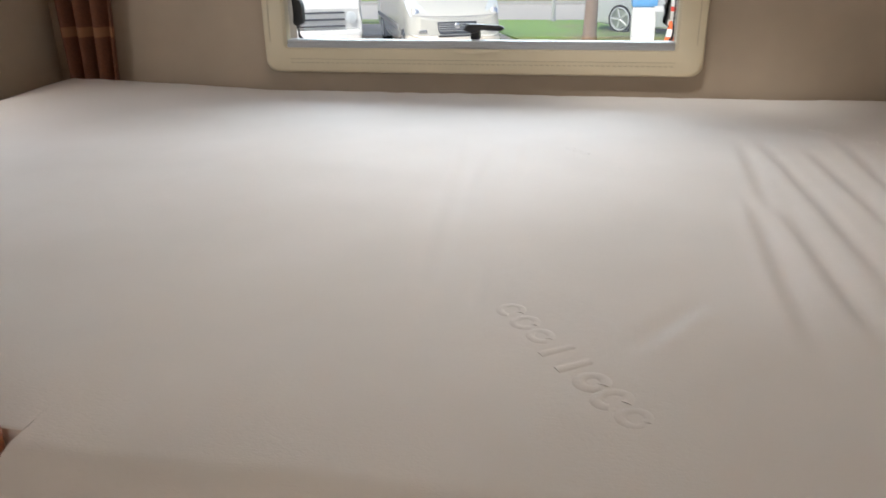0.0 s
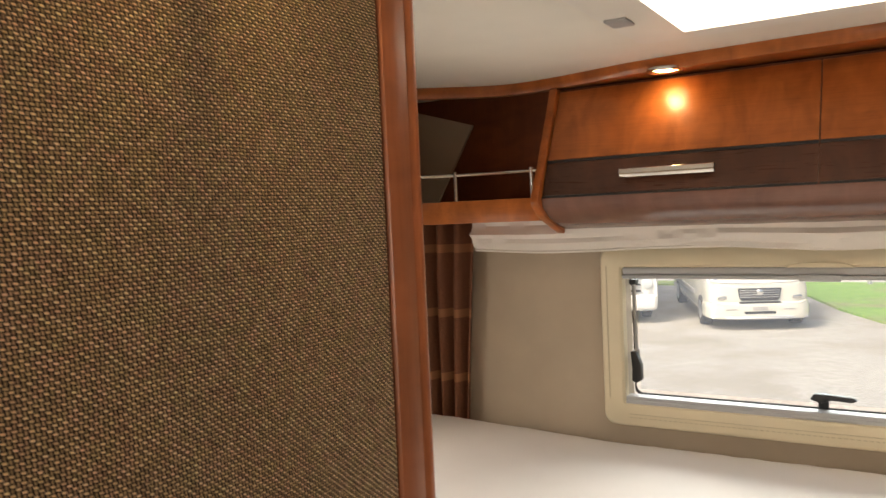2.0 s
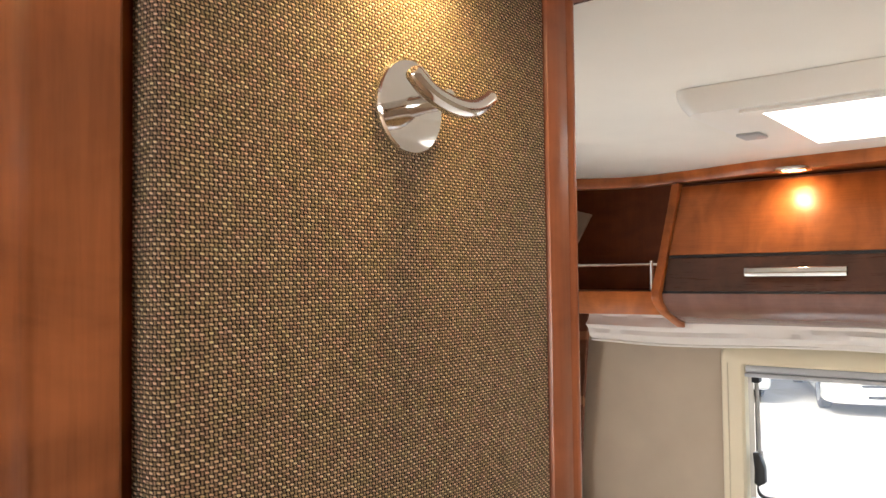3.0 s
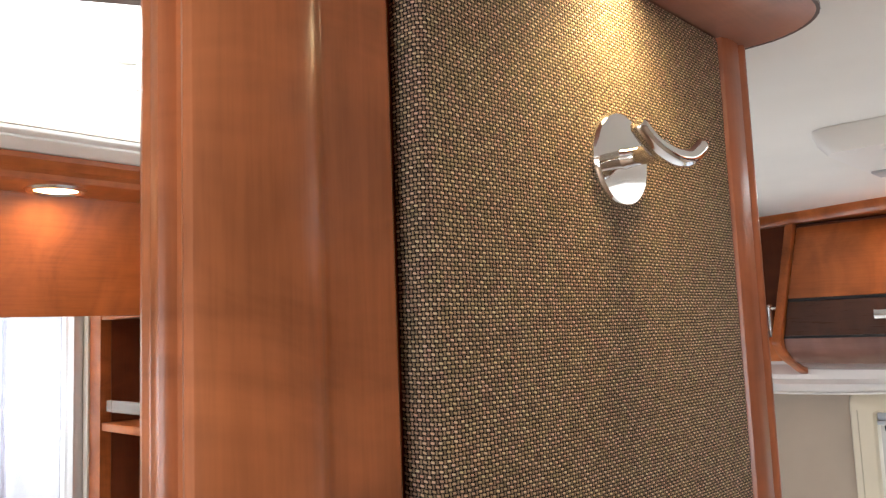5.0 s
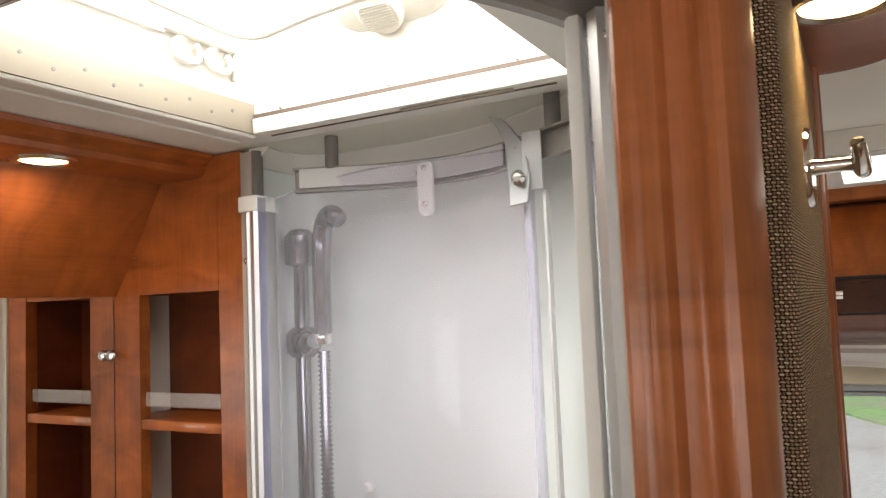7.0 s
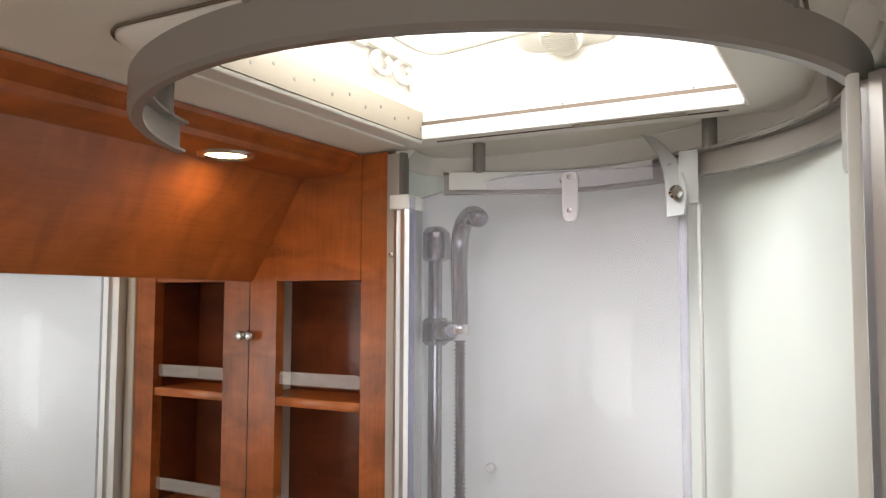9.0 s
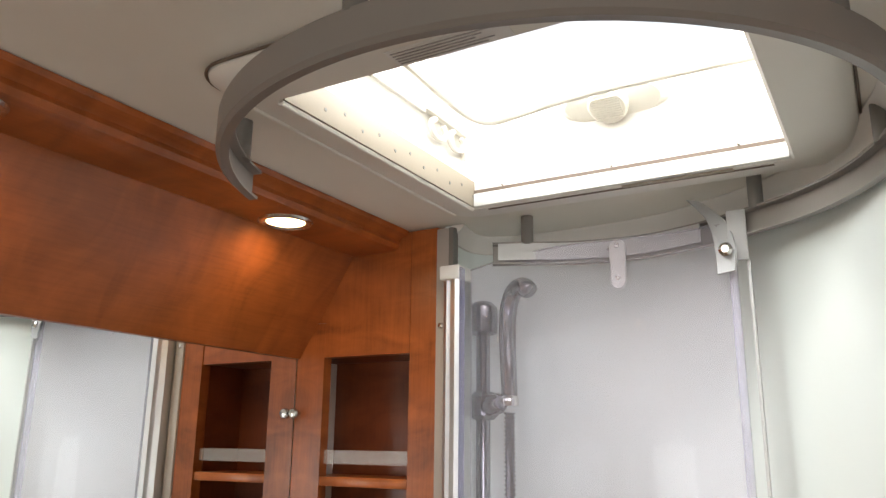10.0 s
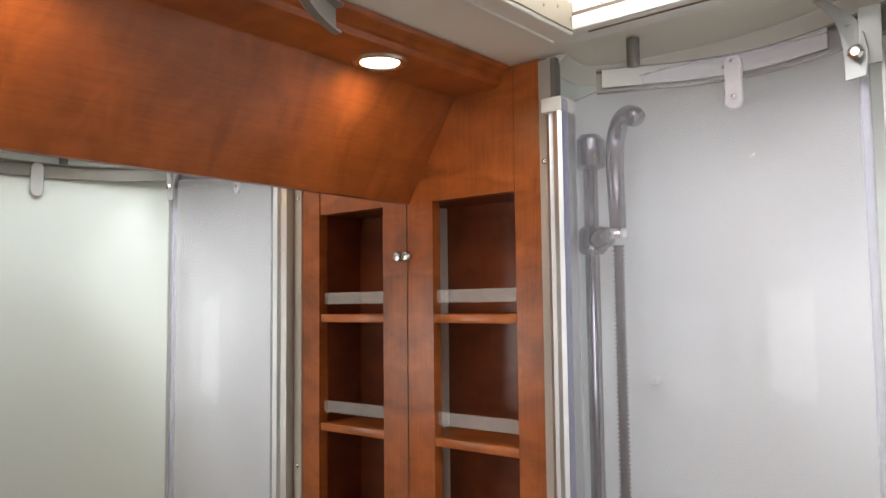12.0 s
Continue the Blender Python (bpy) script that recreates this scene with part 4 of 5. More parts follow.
button = part("latch_button", add(lathe([(0.027, 0.004), (0.027, -0.005), (0.024, -0.008), (0.012, -0.009)], (0, 0, 0), n=24), *[box(-0.019, 0.019, -0.0170 + 0.0036 * k, -0.0153 + 0.0036 * k, -0.0098, -0.008) for k in range(10)]), M_HATCHMECH, knob, "ribbed round button")
button.data.transform(Matrix.Translation((-0.831, 0.291, 1.990)) @ Matrix.Rotation(radians(-32), 4, "X"))
part("side_arm", add(box(-1.0445, -1.038, -0.05, 0.17, 1.974, 1.980, 0.002), box(-1.0445, -1.034, 0.165, 0.282, 1.978, 1.990, 0.003), box(-1.0445, -1.037, 0.276, 0.282, 1.944, 1.979, 0.002)), M_HATCHMECH, bath_hatch, "white hinge arm")
for dy in (0.200, 0.250):
    part("ring_eye", tube([(-1.038, dy + 0.020 * math.sin(a), 1.962 + 0.0125 * math.cos(a)) for a in np.linspace(0.7, 5.9, 20)], 0.0042, 8), M_HATCHMECH, bath_hatch)
part("label", add(box(-0.90, -0.785, -0.128, -0.102, 1.8825, 1.8837)), M_WHITE, bath_hatch)
for i in range(5):
    part("print_line", box(-0.896, -0.800 - 0.008 * (i % 3), -0.1240 + i * 0.0046, -0.1232 + i * 0.0046, 1.8817, 1.8826), M_PRINT, bath_hatch)

bed_hatch = roof_hatch(HATCH_BED, "roof_hatch", "white framed roof hatch bright with daylight above the bed", "")
part("surround", hatch_surround((-0.512, 0.30, 0.888, 1.345), HATCH_BED, 0.034, 0.025), M_HATCH, bed_hatch, "white surround with rounded corners")
part("inner_frame", slab(-0.428, 0.235, 0.916, 1.280, 1.8615, 1.8655, [(-0.404, 0.212, 0.938, 1.257)]), M_HATCH, bed_hatch, "white blind frame")
part("catch", box(-0.491, -0.455, 1.10, 1.150, 1.8615, 1.8665, 0.002), M_GREYL, bed_hatch, "grey catch")

# ---------- washroom: mirror wall ----------
structure("trim_sloping_panel", prism([(-1.4555, 1.694), (-1.444, 1.694), (-1.336, 1.866), (-1.336, 1.899), (-1.4555, 1.899)], "y", -1.6, 0.4195), M_WOODY, "sloping cherry panel above the mirror", "panel")
structure("trim_soffit_bath", prism([(-1.3355, 1.866), (-1.255, 1.866), (-1.245, 1.869), (-1.240, 1.876), (-1.242, 1.883), (-1.236, 1.888), (-1.226, 1.892), (-1.222, 1.8985), (-1.3355, 1.8985)], "y", -1.6, 0.4195), M_WOODY, "cherry cornice with spots along the washroom wall", "cornice")
for p in SPOTS_BATH:
    downlight((p[0], p[1], 1.866), "spots above the mirror", "lit recessed spot above the washroom mirror")
mirror = thing("wall_mirror", (-1.452, -0.4, 0.9), "large frameless wall mirror under the sloping panel", "mirror")
part("glass", box(-1.4555, -1.450, -1.5, 0.4185, 0.85, 1.6935), M_MIRROR, mirror)

# shallow open shelves beside the shower
cab = thing("washroom_shelves", (-1.30, 0.44, FLOOR), "shallow open cherry shelves with milky lips beside the mirror", "shelf unit")
SH = (-1.390, -1.217)
part("stile_corner", box(-1.4495, SH[0], 0.420, 0.440, FLOOR, 1.7535), M_WOOD, cab)
part("stile_outer", box(-1.2155, -1.166, 0.419, 0.440, FLOOR, 1.897), M_WOOD, cab)
part("top_panel", prism([(SH[0], 1.694), (-1.2175, 1.694), (-1.2175, 1.897), (-1.3365, 1.897), (-1.4080, 1.7545), (SH[0], 1.7545)], "y", 0.4205, 0.440), M_WOOD, cab)
part("side_left", box(-1.4555, -1.4465, 0.4405, 0.529, FLOOR, 1.72), M_SIDEIN, cab, "grey white inner side")
part("side_right", box(SH[1], SH[1] + 0.012, 0.4405, 0.529, FLOOR, 1.70), M_INSHADE, cab)
part("back", box(-1.4555, SH[1] + 0.012, 0.5295, 0.537, FLOOR, 1.72), M_INSHADE, cab, "cherry back, darkened for the shade inside the shelves")
part("head", box(-1.446, SH[1], 0.4405, 0.529, 1.695, 1.707), M_INSHADE, cab)
for zt in (1.498, 1.289, 1.080, 0.871):
    sh = part("shelf", add(box(SH[0] + 0.0005, SH[1] - 0.0005, 0.421, 0.4405, zt - 0.015, zt, 0.001), box(-1.446, SH[1] - 0.0005, 0.4408, 0.529, zt - 0.015, zt)), M_WOODX, cab)
    part("lip", box(SH[0] + 0.001, SH[1] - 0.001, 0.430, 0.4325, zt + 0.020, zt + 0.042), M_LIP, sh, "milky plastic retaining lip")
part("knob", lathe([(0.004, 0.0), (0.004, 0.006), (0.0085, 0.009), (0.0095, 0.014), (0.0075, 0.018), (0.003, 0.019)], (-1.440, 0.4200, 1.600), (0, -1, 0), 16), M_STEEL, cab, "small satin metal knob")

# ---------- round shower ----------
RC, RR = (-0.843, 0.108), 0.344


def arc(r, a0, a1, n, z, c=RC):
    return [(c[0] + r * math.cos(radians(a0 + (a1 - a0) * i / n)), c[1] + r * math.sin(radians(a0 + (a1 - a0) * i / n)), z) for i in range(n + 1)]


ring = thing("curtain_ring", (RC[0], RC[1], 1.82), "curved grey rail of the round shower hung from the ceiling", "shower rail")
rail_back = smooth_path([arc(RR, 57, 57, 1, 1.8235)[0], (-0.715, 0.433, 1.8235), (-0.770, 0.461, 1.8235), (-0.850, 0.483, 1.8235), (-0.940, 0.473, 1.8235), (-1.015, 0.442, 1.8235), (-1.066, 0.421, 1.8235)], 6)
rail_line = arc(RR, 200, 415, 84, 1.8235) + rail_back
part("rail", sweep(rail_line, [(-0.006, -0.001), (-0.001, -0.002), (0.003, 0.0015), (0.003, 0.031), (0.0, 0.033), (-0.013, 0.033), (-0.013, 0.030), (-0.003, 0.029), (-0.003, 0.003), (-0.010, 0.002), (-0.010, -0.001)]), M_RAIL, ring)
hanger_at = [arc(RR - 0.006, a, a, 1, 1.853)[0] for a in (208, 268, 330, 20, 60)] + [(-1.014, 0.436, 1.853)]
for q in hanger_at:
    part("hanger", lathe([(0.0095, 0.0), (0.0095, CEIL - 1.854)], q, n=16), M_GREY, ring, "grey round hanger")
part("rail_screw", lathe([(0.004, 0.0), (0.004, 0.0015), (0.001, 0.003)], arc(RR - 0.009, 206, 206, 1, 1.8575)[0], n=10), M_STEEL, ring)
# strip runs on along the rail, its pale colour imitating hatch light there
part("slider", sweep([(x, y, 1.828) for x, y, z in rail_back[10:-1]], [(-0.0138, 0.0), (-0.0118, 0.0), (-0.0118, 0.026), (-0.0138, 0.026)]), M_SLIDER, ring, "pale slider strip, lengthened to show the rail's daylit inner face")
wall_pts = smooth_path([(-1.142, 0.425, 0), (-1.150, 0.47, 0), (-1.145, 0.515, 0), (-1.10, 0.545, 0), (-1.00, 0.555, 0), (-0.88, 0.548, 0), (-0.77, 0.515, 0), (-0.66, 0.445, 0), (-0.57, 0.345, 0), (-0.515, 0.22, 0), (-0.495, 0.10, 0), (-0.490, 0.045, 0)], 6)
structure("wall_shower", sweep([(p.x, p.y, FLOOR) for p in wall_pts], [(0, 0), (0, 1.898 - FLOOR), (-0.012, 1.898 - FLOOR), (-0.012, 0)]), M_GRP, "curved glossy white shower wall", "shower wall")
structure("trim_shower_cove", sweep([(p.x, p.y, 1.871) for p in wall_pts], [(0.0, 0.0), (0.003, 0.001), (0.006, 0.012), (0.020, 0.026), (0.020, 0.0285), (0.0, 0.0285)]), M_CEILB, "white cove strip above the shower wall", "trim")

strip = thing("shower_strip", (-1.15, 0.42, FLOOR), "grey plastic edge strip beside the shower", "edge strip", kind="structure")
part("strip", box(-1.1655, -1.1425, 0.415, 0.440, FLOOR, 1.893, 0.002), M_SIDE, strip)
part("upper_gasket", box(-1.1420, -1.134, 0.414, 0.430, 1.822, 1.893), M_GREY, strip)
for z in (1.733, 1.20, 0.7):
    part("screw", lathe([(0.0045, 0.0), (0.0045, 0.0015), (0.002, 0.003)], (-1.156, 0.4150, z), (0, -1, 0), 12), M_STEEL, strip)

prof = thing("shower_door_profile", (-1.125, 0.41, FLOOR), "aluminium upright profile of the shower door with a white cap", "door profile", "shower uprights")
part("upright", prism([(-1.1405, 0.430), (-1.1405, 0.398), (-1.132, 0.391), (-1.127, 0.395), (-1.123, 0.388), (-1.114, 0.385), (-1.108, 0.389), (-1.108, 0.430)], "z", FLOOR, 1.800), M_ALU, prof)
part("cap", box(-1.1415, -1.107, 0.384, 0.430, 1.800, 1.822, 0.002), M_WHITE, prof, "white end cap")
part("seal", box(-1.1065, -1.1045, 0.386, 0.400, FLOOR, 1.818), M_BLUESEAL, prof, "bluish clear seal")

prof2 = thing("shower_door_profile", (-0.49, 0.02, FLOOR), "aluminium upright profile of the shower door on the partition", "door profile", "shower uprights")
part("upright", prism([(-0.473, 0.048), (-0.473, -0.004), (-0.481, -0.008), (-0.488, -0.002), (-0.494, -0.006), (-0.502, 0.002), (-0.500, 0.016), (-0.507, 0.022), (-0.507, 0.048)], "z", FLOOR, 1.822), M_ALU, prof2)
part("seal", box(-0.5115, -0.5095, 0.016, 0.028, FLOOR, 1.815), M_BLUESEAL, prof2, "bluish clear seal")
part("white_strip", box(-0.5165, -0.5075, 0.004, 0.016, FLOOR, 1.824, 0.001), M_WHITE, prof2)
part("screw", lathe([(0.003, 0.0), (0.003, 0.0015), (0.001, 0.0025)], (-0.488, -0.003, 1.806), (0, -1, 0), 10), M_STEEL, prof2)
part("white_edge", box(-0.473, -0.4715, -0.060, 0.048, FLOOR, CEIL - 0.003), M_WHITE, prof2, "white edge strip")

# folded clear door
door = thing("shower_door", (-0.92, 0.42, 0.1), "curved clear plastic shower door folded against the wall", "shower door")
leaf = smooth_path([(-1.105, 0.420, 0), (-1.06, 0.4235, 0), (-0.98, 0.437, 0), (-0.88, 0.453, 0), (-0.79, 0.437, 0), (-0.712, 0.404, 0)], 8)
leaf_top = [(p.x, p.y, 1.818 + 0.030 * math.sin(min(1.0, (p.x + 1.105) / 0.20) * math.pi / 2) - 0.010 * max(0.0, (p.x + 0.85) / 0.14)) for p in leaf]
bm = loft([[(p.x, p.y, 0.05) for p in leaf], leaf_top])
clear = part("leaf", bm, M_CLEAR, door, "clear bowed plastic leaf")
clear.visible_shadow = False
part("top_edge", tube([(x, y, z + 0.001) for x, y, z in leaf_top], 0.0013, 6), M_CLEAREDGE, door)
part("edge_profile", box(-0.7145, -0.7045, 0.400, 0.412, 0.05, 1.818, 0.002), M_CLEAREDGE, door, "lavender edge profile")
part("seal_strip", box(-0.691, -0.6875, 0.402, 0.414, 0.05, 1.786), M_SLIDER, door, "white magnetic strip")
lean = prism([(-0.727, 1.768), (-0.704, 1.771), (-0.701, 1.80), (-0.705, 1.822), (-0.716, 1.846), (-0.737, 1.870), (-0.752, 1.884), (-0.770, 1.889), (-0.757, 1.874), (-0.741, 1.852), (-0.731, 1.826), (-0.727, 1.80)], "y", 0.389, 0.3935, 0.001, 1)
for v in lean.verts:
    v.co.y += 0.045 * max(0.0, (v.co.z - 1.815) / 0.075)
br = part("bracket", lean, M_GREYL, door, "pale grey bent metal bracket")
part("bracket_plate", box(-0.712, -0.688, 0.396, 0.3995, 1.786, 1.854, 0.001), M_GREYL, br)
part("bolt", lathe([(0.009, 0.0), (0.009, 0.003), (0.005, 0.006)], (-0.714, 0.389, 1.800), (0, -1, 0), 14), M_CHROME, br, "domed chrome bolt")
clip = thing("door_clip", (-0.88, 0.45, 1.78), "white plastic hanging clip on the shower rail", "clip")
part("tongue", prism(rounded(-0.880, 1.788, 0.0118, 180, 360, 8) + rounded(-0.880, 1.840, 0.0118, 0, 180, 8), "y", 0.4600, 0.4655, 0.001, 1), M_WHITE, clip)
for x, z in ((-0.880, 1.793), (-0.880, 1.842), (-0.893, 1.838)):
    part("screw", lathe([(0.0038, 0.0), (0.0038, 0.0015), (0.001, 0.0025)], (x, 0.4600 if x == -0.880 else 0.4655, z), (0, -1, 0), 10), M_STEEL, clip)
clip2 = thing("door_clip", (-0.52, 0.17, 1.78), "white plastic hanging clip on the shower rail", "clip")
turned = Matrix.Translation((-0.5165, 0.168, 0)) @ Matrix.Rotation(radians(105.4 - 180), 4, "Z") @ Matrix.Translation((0.877, -0.429, 0))
part("tongue", moved(prism(rounded(-0.877, 1.790, 0.0135, 180, 360, 8) + rounded(-0.877, 1.842, 0.0135, 0, 180, 8), "y", 0.426, 0.432, 0.001, 1), turned), M_SLIDER, clip2)
stopper = solo("door_stop", lathe([(0.008, 0.0), (0.008, 0.008), (0.005, 0.012)], (-1.045, 0.548, 1.393), (0, -1, 0), 14), M_WHITE, "small round white door stop", "door stop")

# shower set on the wall
sset = thing("shower_set", (-1.09, 0.50, 0.9), "chrome shower slide bar with hand shower and hose", "hand shower")
part("bar", lathe([(0.0115, 0.0), (0.0115, 0.96)], (-1.120, 0.492, 0.78), n=16), M_CHROMED, sset)
part("bar_end", lathe([(0.014, 0.0), (0.0235, 0.004), (0.025, 0.030), (0.0235, 0.046), (0.015, 0.055), (0.004, 0.058)], (-1.120, 0.492, 1.725), n=18), M_CHROMED, sset)
part("holder", add(lathe([(0.016, 0.0), (0.0235, 0.007), (0.025, 0.022), (0.0235, 0.036), (0.016, 0.044)], (-1.118, 0.490, 1.590), n=18), lathe([(0.013, 0.0), (0.016, 0.01), (0.016, 0.04), (0.011, 0.05)], (-1.111, 0.485, 1.610), (0.8, -0.55, 0.1), 16)), M_CHROMED, sset)
grip = smooth_path([(-1.062, 0.468, 1.622), (-1.064, 0.470, 1.66), (-1.068, 0.475, 1.71), (-1.067, 0.476, 1.755), (-1.058, 0.471, 1.782), (-1.042, 0.462, 1.793), (-1.026, 0.454, 1.790), (-1.016, 0.449, 1.778)], 5)
part("handset", tube(grip, [0.0125 + 0.003 * i / (len(grip) - 1) for i in range(len(grip) - 3)] + [0.0145, 0.0115, 0.005], 16), M_CHROMED, sset, "chrome hand shower")
part("collar", lathe([(0.0135, 0.0), (0.0150, 0.003), (0.0150, 0.012), (0.0128, 0.015)], (-1.062, 0.468, 1.610), n=16), M_CHROME, sset, "chrome hose collar")
hose = []
for i in range(700):
    z = 1.60 - i * 0.0011
    hose.append((0.0080 + (0.0012 if i % 6 < 3 else -0.0012), z - 1.60))
part("hose", lathe(hose[:690], (-1.062, 0.468, 1.60), n=10), M_CHROMED, sset, "ribbed metal hose")


# ---------- outside ----------
GZ = -1.11
structure("ground", slab(-900, 900, -900, 900, GZ - 0.3, GZ), M_ASPHALT, "pale worn asphalt yard", "ground")
structure("grass_verge", prism([(-2.32, 22.20), (-1.46, 19.76), (-0.49, 17.81), (0.73, 16.71), (2.44, 16.23), (10.98, 15.74), (48.80, 15.86), (48.80, 25.62), (-36.60, 25.62), (-36.60, 25.13), (-3.90, 24.64)], "z", GZ - 0.05, GZ + 0.06, 0.01, 1), M_GRASS, "patchy green verge", "grass")
structure("road", slab(-120, 120, 26.1, 32.3, GZ, GZ + 0.02), M_ROAD, "pale grey road", "road")
structure("grass_far", slab(-120, 120, 32.9, 50.0, GZ, GZ + 0.07), M_GRASS, "bright green lawn", "grass")
structure("kerb", slab(-120, 120, 32.3, 32.9, GZ, GZ + 0.12), M_KERB, "pale kerb", "kerb")
structure("field_far", slab(-300, 300, 72, 300, GZ, GZ + 0.08), M_GRASS, "green field", "grass")


def wheel(parent, x, y, r=0.33, w=0.22, ax=(1, 0, 0), name="wheel"):
    wh = part(name, lathe([(r * 0.62, -w / 2), (r * 0.93, -w / 2), (r, -w / 2 + 0.03), (r, w / 2 - 0.03), (r * 0.93, w / 2), (r * 0.62, w / 2)], (x, y, GZ + r), ax, 22), M_TYRE, parent)
    part("rim", lathe([(r * 0.62, -w / 2 - 0.004), (r * 0.5, -w / 2 + 0.03), (r * 0.15, -w / 2 - 0.002), (r * 0.15, w / 2 + 0.002), (r * 0.5, w / 2 - 0.03), (r * 0.62, w / 2 + 0.004)], (x, y, GZ + r), ax, 16), M_ALU, wh)
    return wh


def hull(stations, smooth=3):
    """A lofted body from (y, half_width, z_low, z_high, crown) stations: soft flanks, rounded shoulders, eased between stations."""
    path = []
    for k, st in enumerate(stations[:-1]):
        nxt = stations[k + 1]
        path += [tuple(a + (b - a) * q / smooth for a, b in zip(st, nxt)) for q in range(smooth)]
    path.append(stations[-1])
    rows = []
    for y, w, lo, hi, c in path:
        t = hi - lo
        half = [(w * 0.93, lo), (w * 0.985, lo + t * 0.05), (w, lo + t * 0.15), (w, lo + t * 0.6), (w * 0.99, lo + t * 0.76), (w * 0.96, hi - t * 0.12), (w * (0.4 * 0.96 + 0.6 * c), hi - t * 0.035), (w * c, hi - t * 0.006), (w * c * 0.5, hi + 0.008)]
        pts = [(-a, b) for a, b in half] + [(0, hi + 0.01)] + half[::-1]
        rows.append([(x, y, GZ + z) for x, z in pts])
    return loft(rows, True, True)


def place(ob, m):
    ob.matrix_basis = m @ ob.matrix_basis
    return ob


# campervan, built facing -y with its nose at y = 0
van = thing("campervan", (0, 2.8, GZ), "champagne-coloured campervan parked nose towards the window", "van")
part("body", hull([(0.0, 0.62, 0.34, 0.90, 0.96), (0.025, 0.78, 0.30, 0.94, 0.96), (0.08, 0.88, 0.27, 0.99, 0.95), (0.18, 0.95, 0.25, 1.06, 0.93), (0.34, 0.985, 0.24, 1.15, 0.92), (0.60, 1.0, 0.24, 1.27, 0.91), (0.90, 1.0, 0.24, 1.40, 0.91), (1.55, 1.02, 0.24, 2.20, 0.87), (1.75, 1.02, 0.24, 2.34, 0.85), (2.1, 1.02, 0.24, 2.46, 0.84), (2.6, 1.02, 0.24, 2.52, 0.84), (5.7, 1.02, 0.26, 2.52, 0.82), (5.98, 1.0, 0.30, 2.44, 0.82)]), M_VANPAINT, van, "champagne metallic body")
part("windscreen", loft([[(-0.88, 0.875, GZ + 1.39), (-0.45, 0.86, GZ + 1.41), (0, 0.85, GZ + 1.42), (0.45, 0.86, GZ + 1.41), (0.88, 0.875, GZ + 1.39)], [(-0.85, 1.485, GZ + 2.15), (-0.4, 1.475, GZ + 2.19), (0, 1.47, GZ + 2.20), (0.4, 1.475, GZ + 2.19), (0.85, 1.485, GZ + 2.15)]]), M_WINDSCREEN, van, "pale reflecting windscreen")
part("windscreen_base", tube([(-0.88, 0.855, GZ + 1.385), (-0.45, 0.84, GZ + 1.405), (0, 0.83, GZ + 1.415), (0.45, 0.84, GZ + 1.405), (0.88, 0.855, GZ + 1.385)], 0.03, 8), M_BLACK, van, "black wiper trough")
part("bonnet_seam", tube([(-0.93, 0.10, GZ + 0.985), (-0.5, -0.005, GZ + 0.965), (0, -0.02, GZ + 0.955), (0.5, -0.005, GZ + 0.965), (0.93, 0.10, GZ + 0.985)], 0.010, 6), M_PRINT, van)
gr = part("grille", prism([(-0.42, GZ + 0.86), (0.42, GZ + 0.86), (0.39, GZ + 0.66), (0.34, GZ + 0.61), (-0.34, GZ + 0.61), (-0.39, GZ + 0.66)], "y", -0.035, 0.05, 0.012), M_BLACK, van, "black grille")
for k in range(4):
    part("grille_bar", box(-0.385, 0.385, -0.045, -0.03, GZ + 0.672 + k * 0.045, GZ + 0.690 + k * 0.045, 0.003), M_STEEL, gr)
part("badge", lathe([(0.062, 0), (0.062, 0.015), (0.045, 0.025)], (0, -0.035, GZ + 0.775), (0, -1, 0), 18), M_CHROME, gr, "plain round badge")
bump = part("bumper", hull([(-0.055, 0.58, 0.25, 0.50, 0.97), (-0.045, 0.72, 0.24, 0.54, 0.97), (0.0, 0.86, 0.235, 0.57, 0.97), (0.09, 0.95, 0.23, 0.60, 0.97), (0.25, 1.01, 0.23, 0.62, 0.97), (0.60, 1.03, 0.23, 0.62, 0.97)]), M_VANPAINT, van)
part("air_slot", box(-0.30, 0.30, -0.066, -0.03, GZ + 0.34, GZ + 0.39, 0.008), M_BLACK, bump)
part("number_plate", box(-0.14, 0.14, -0.075, -0.045, GZ + 0.415, GZ + 0.49, 0.004), M_PRINT, bump, "dark number plate carrier")
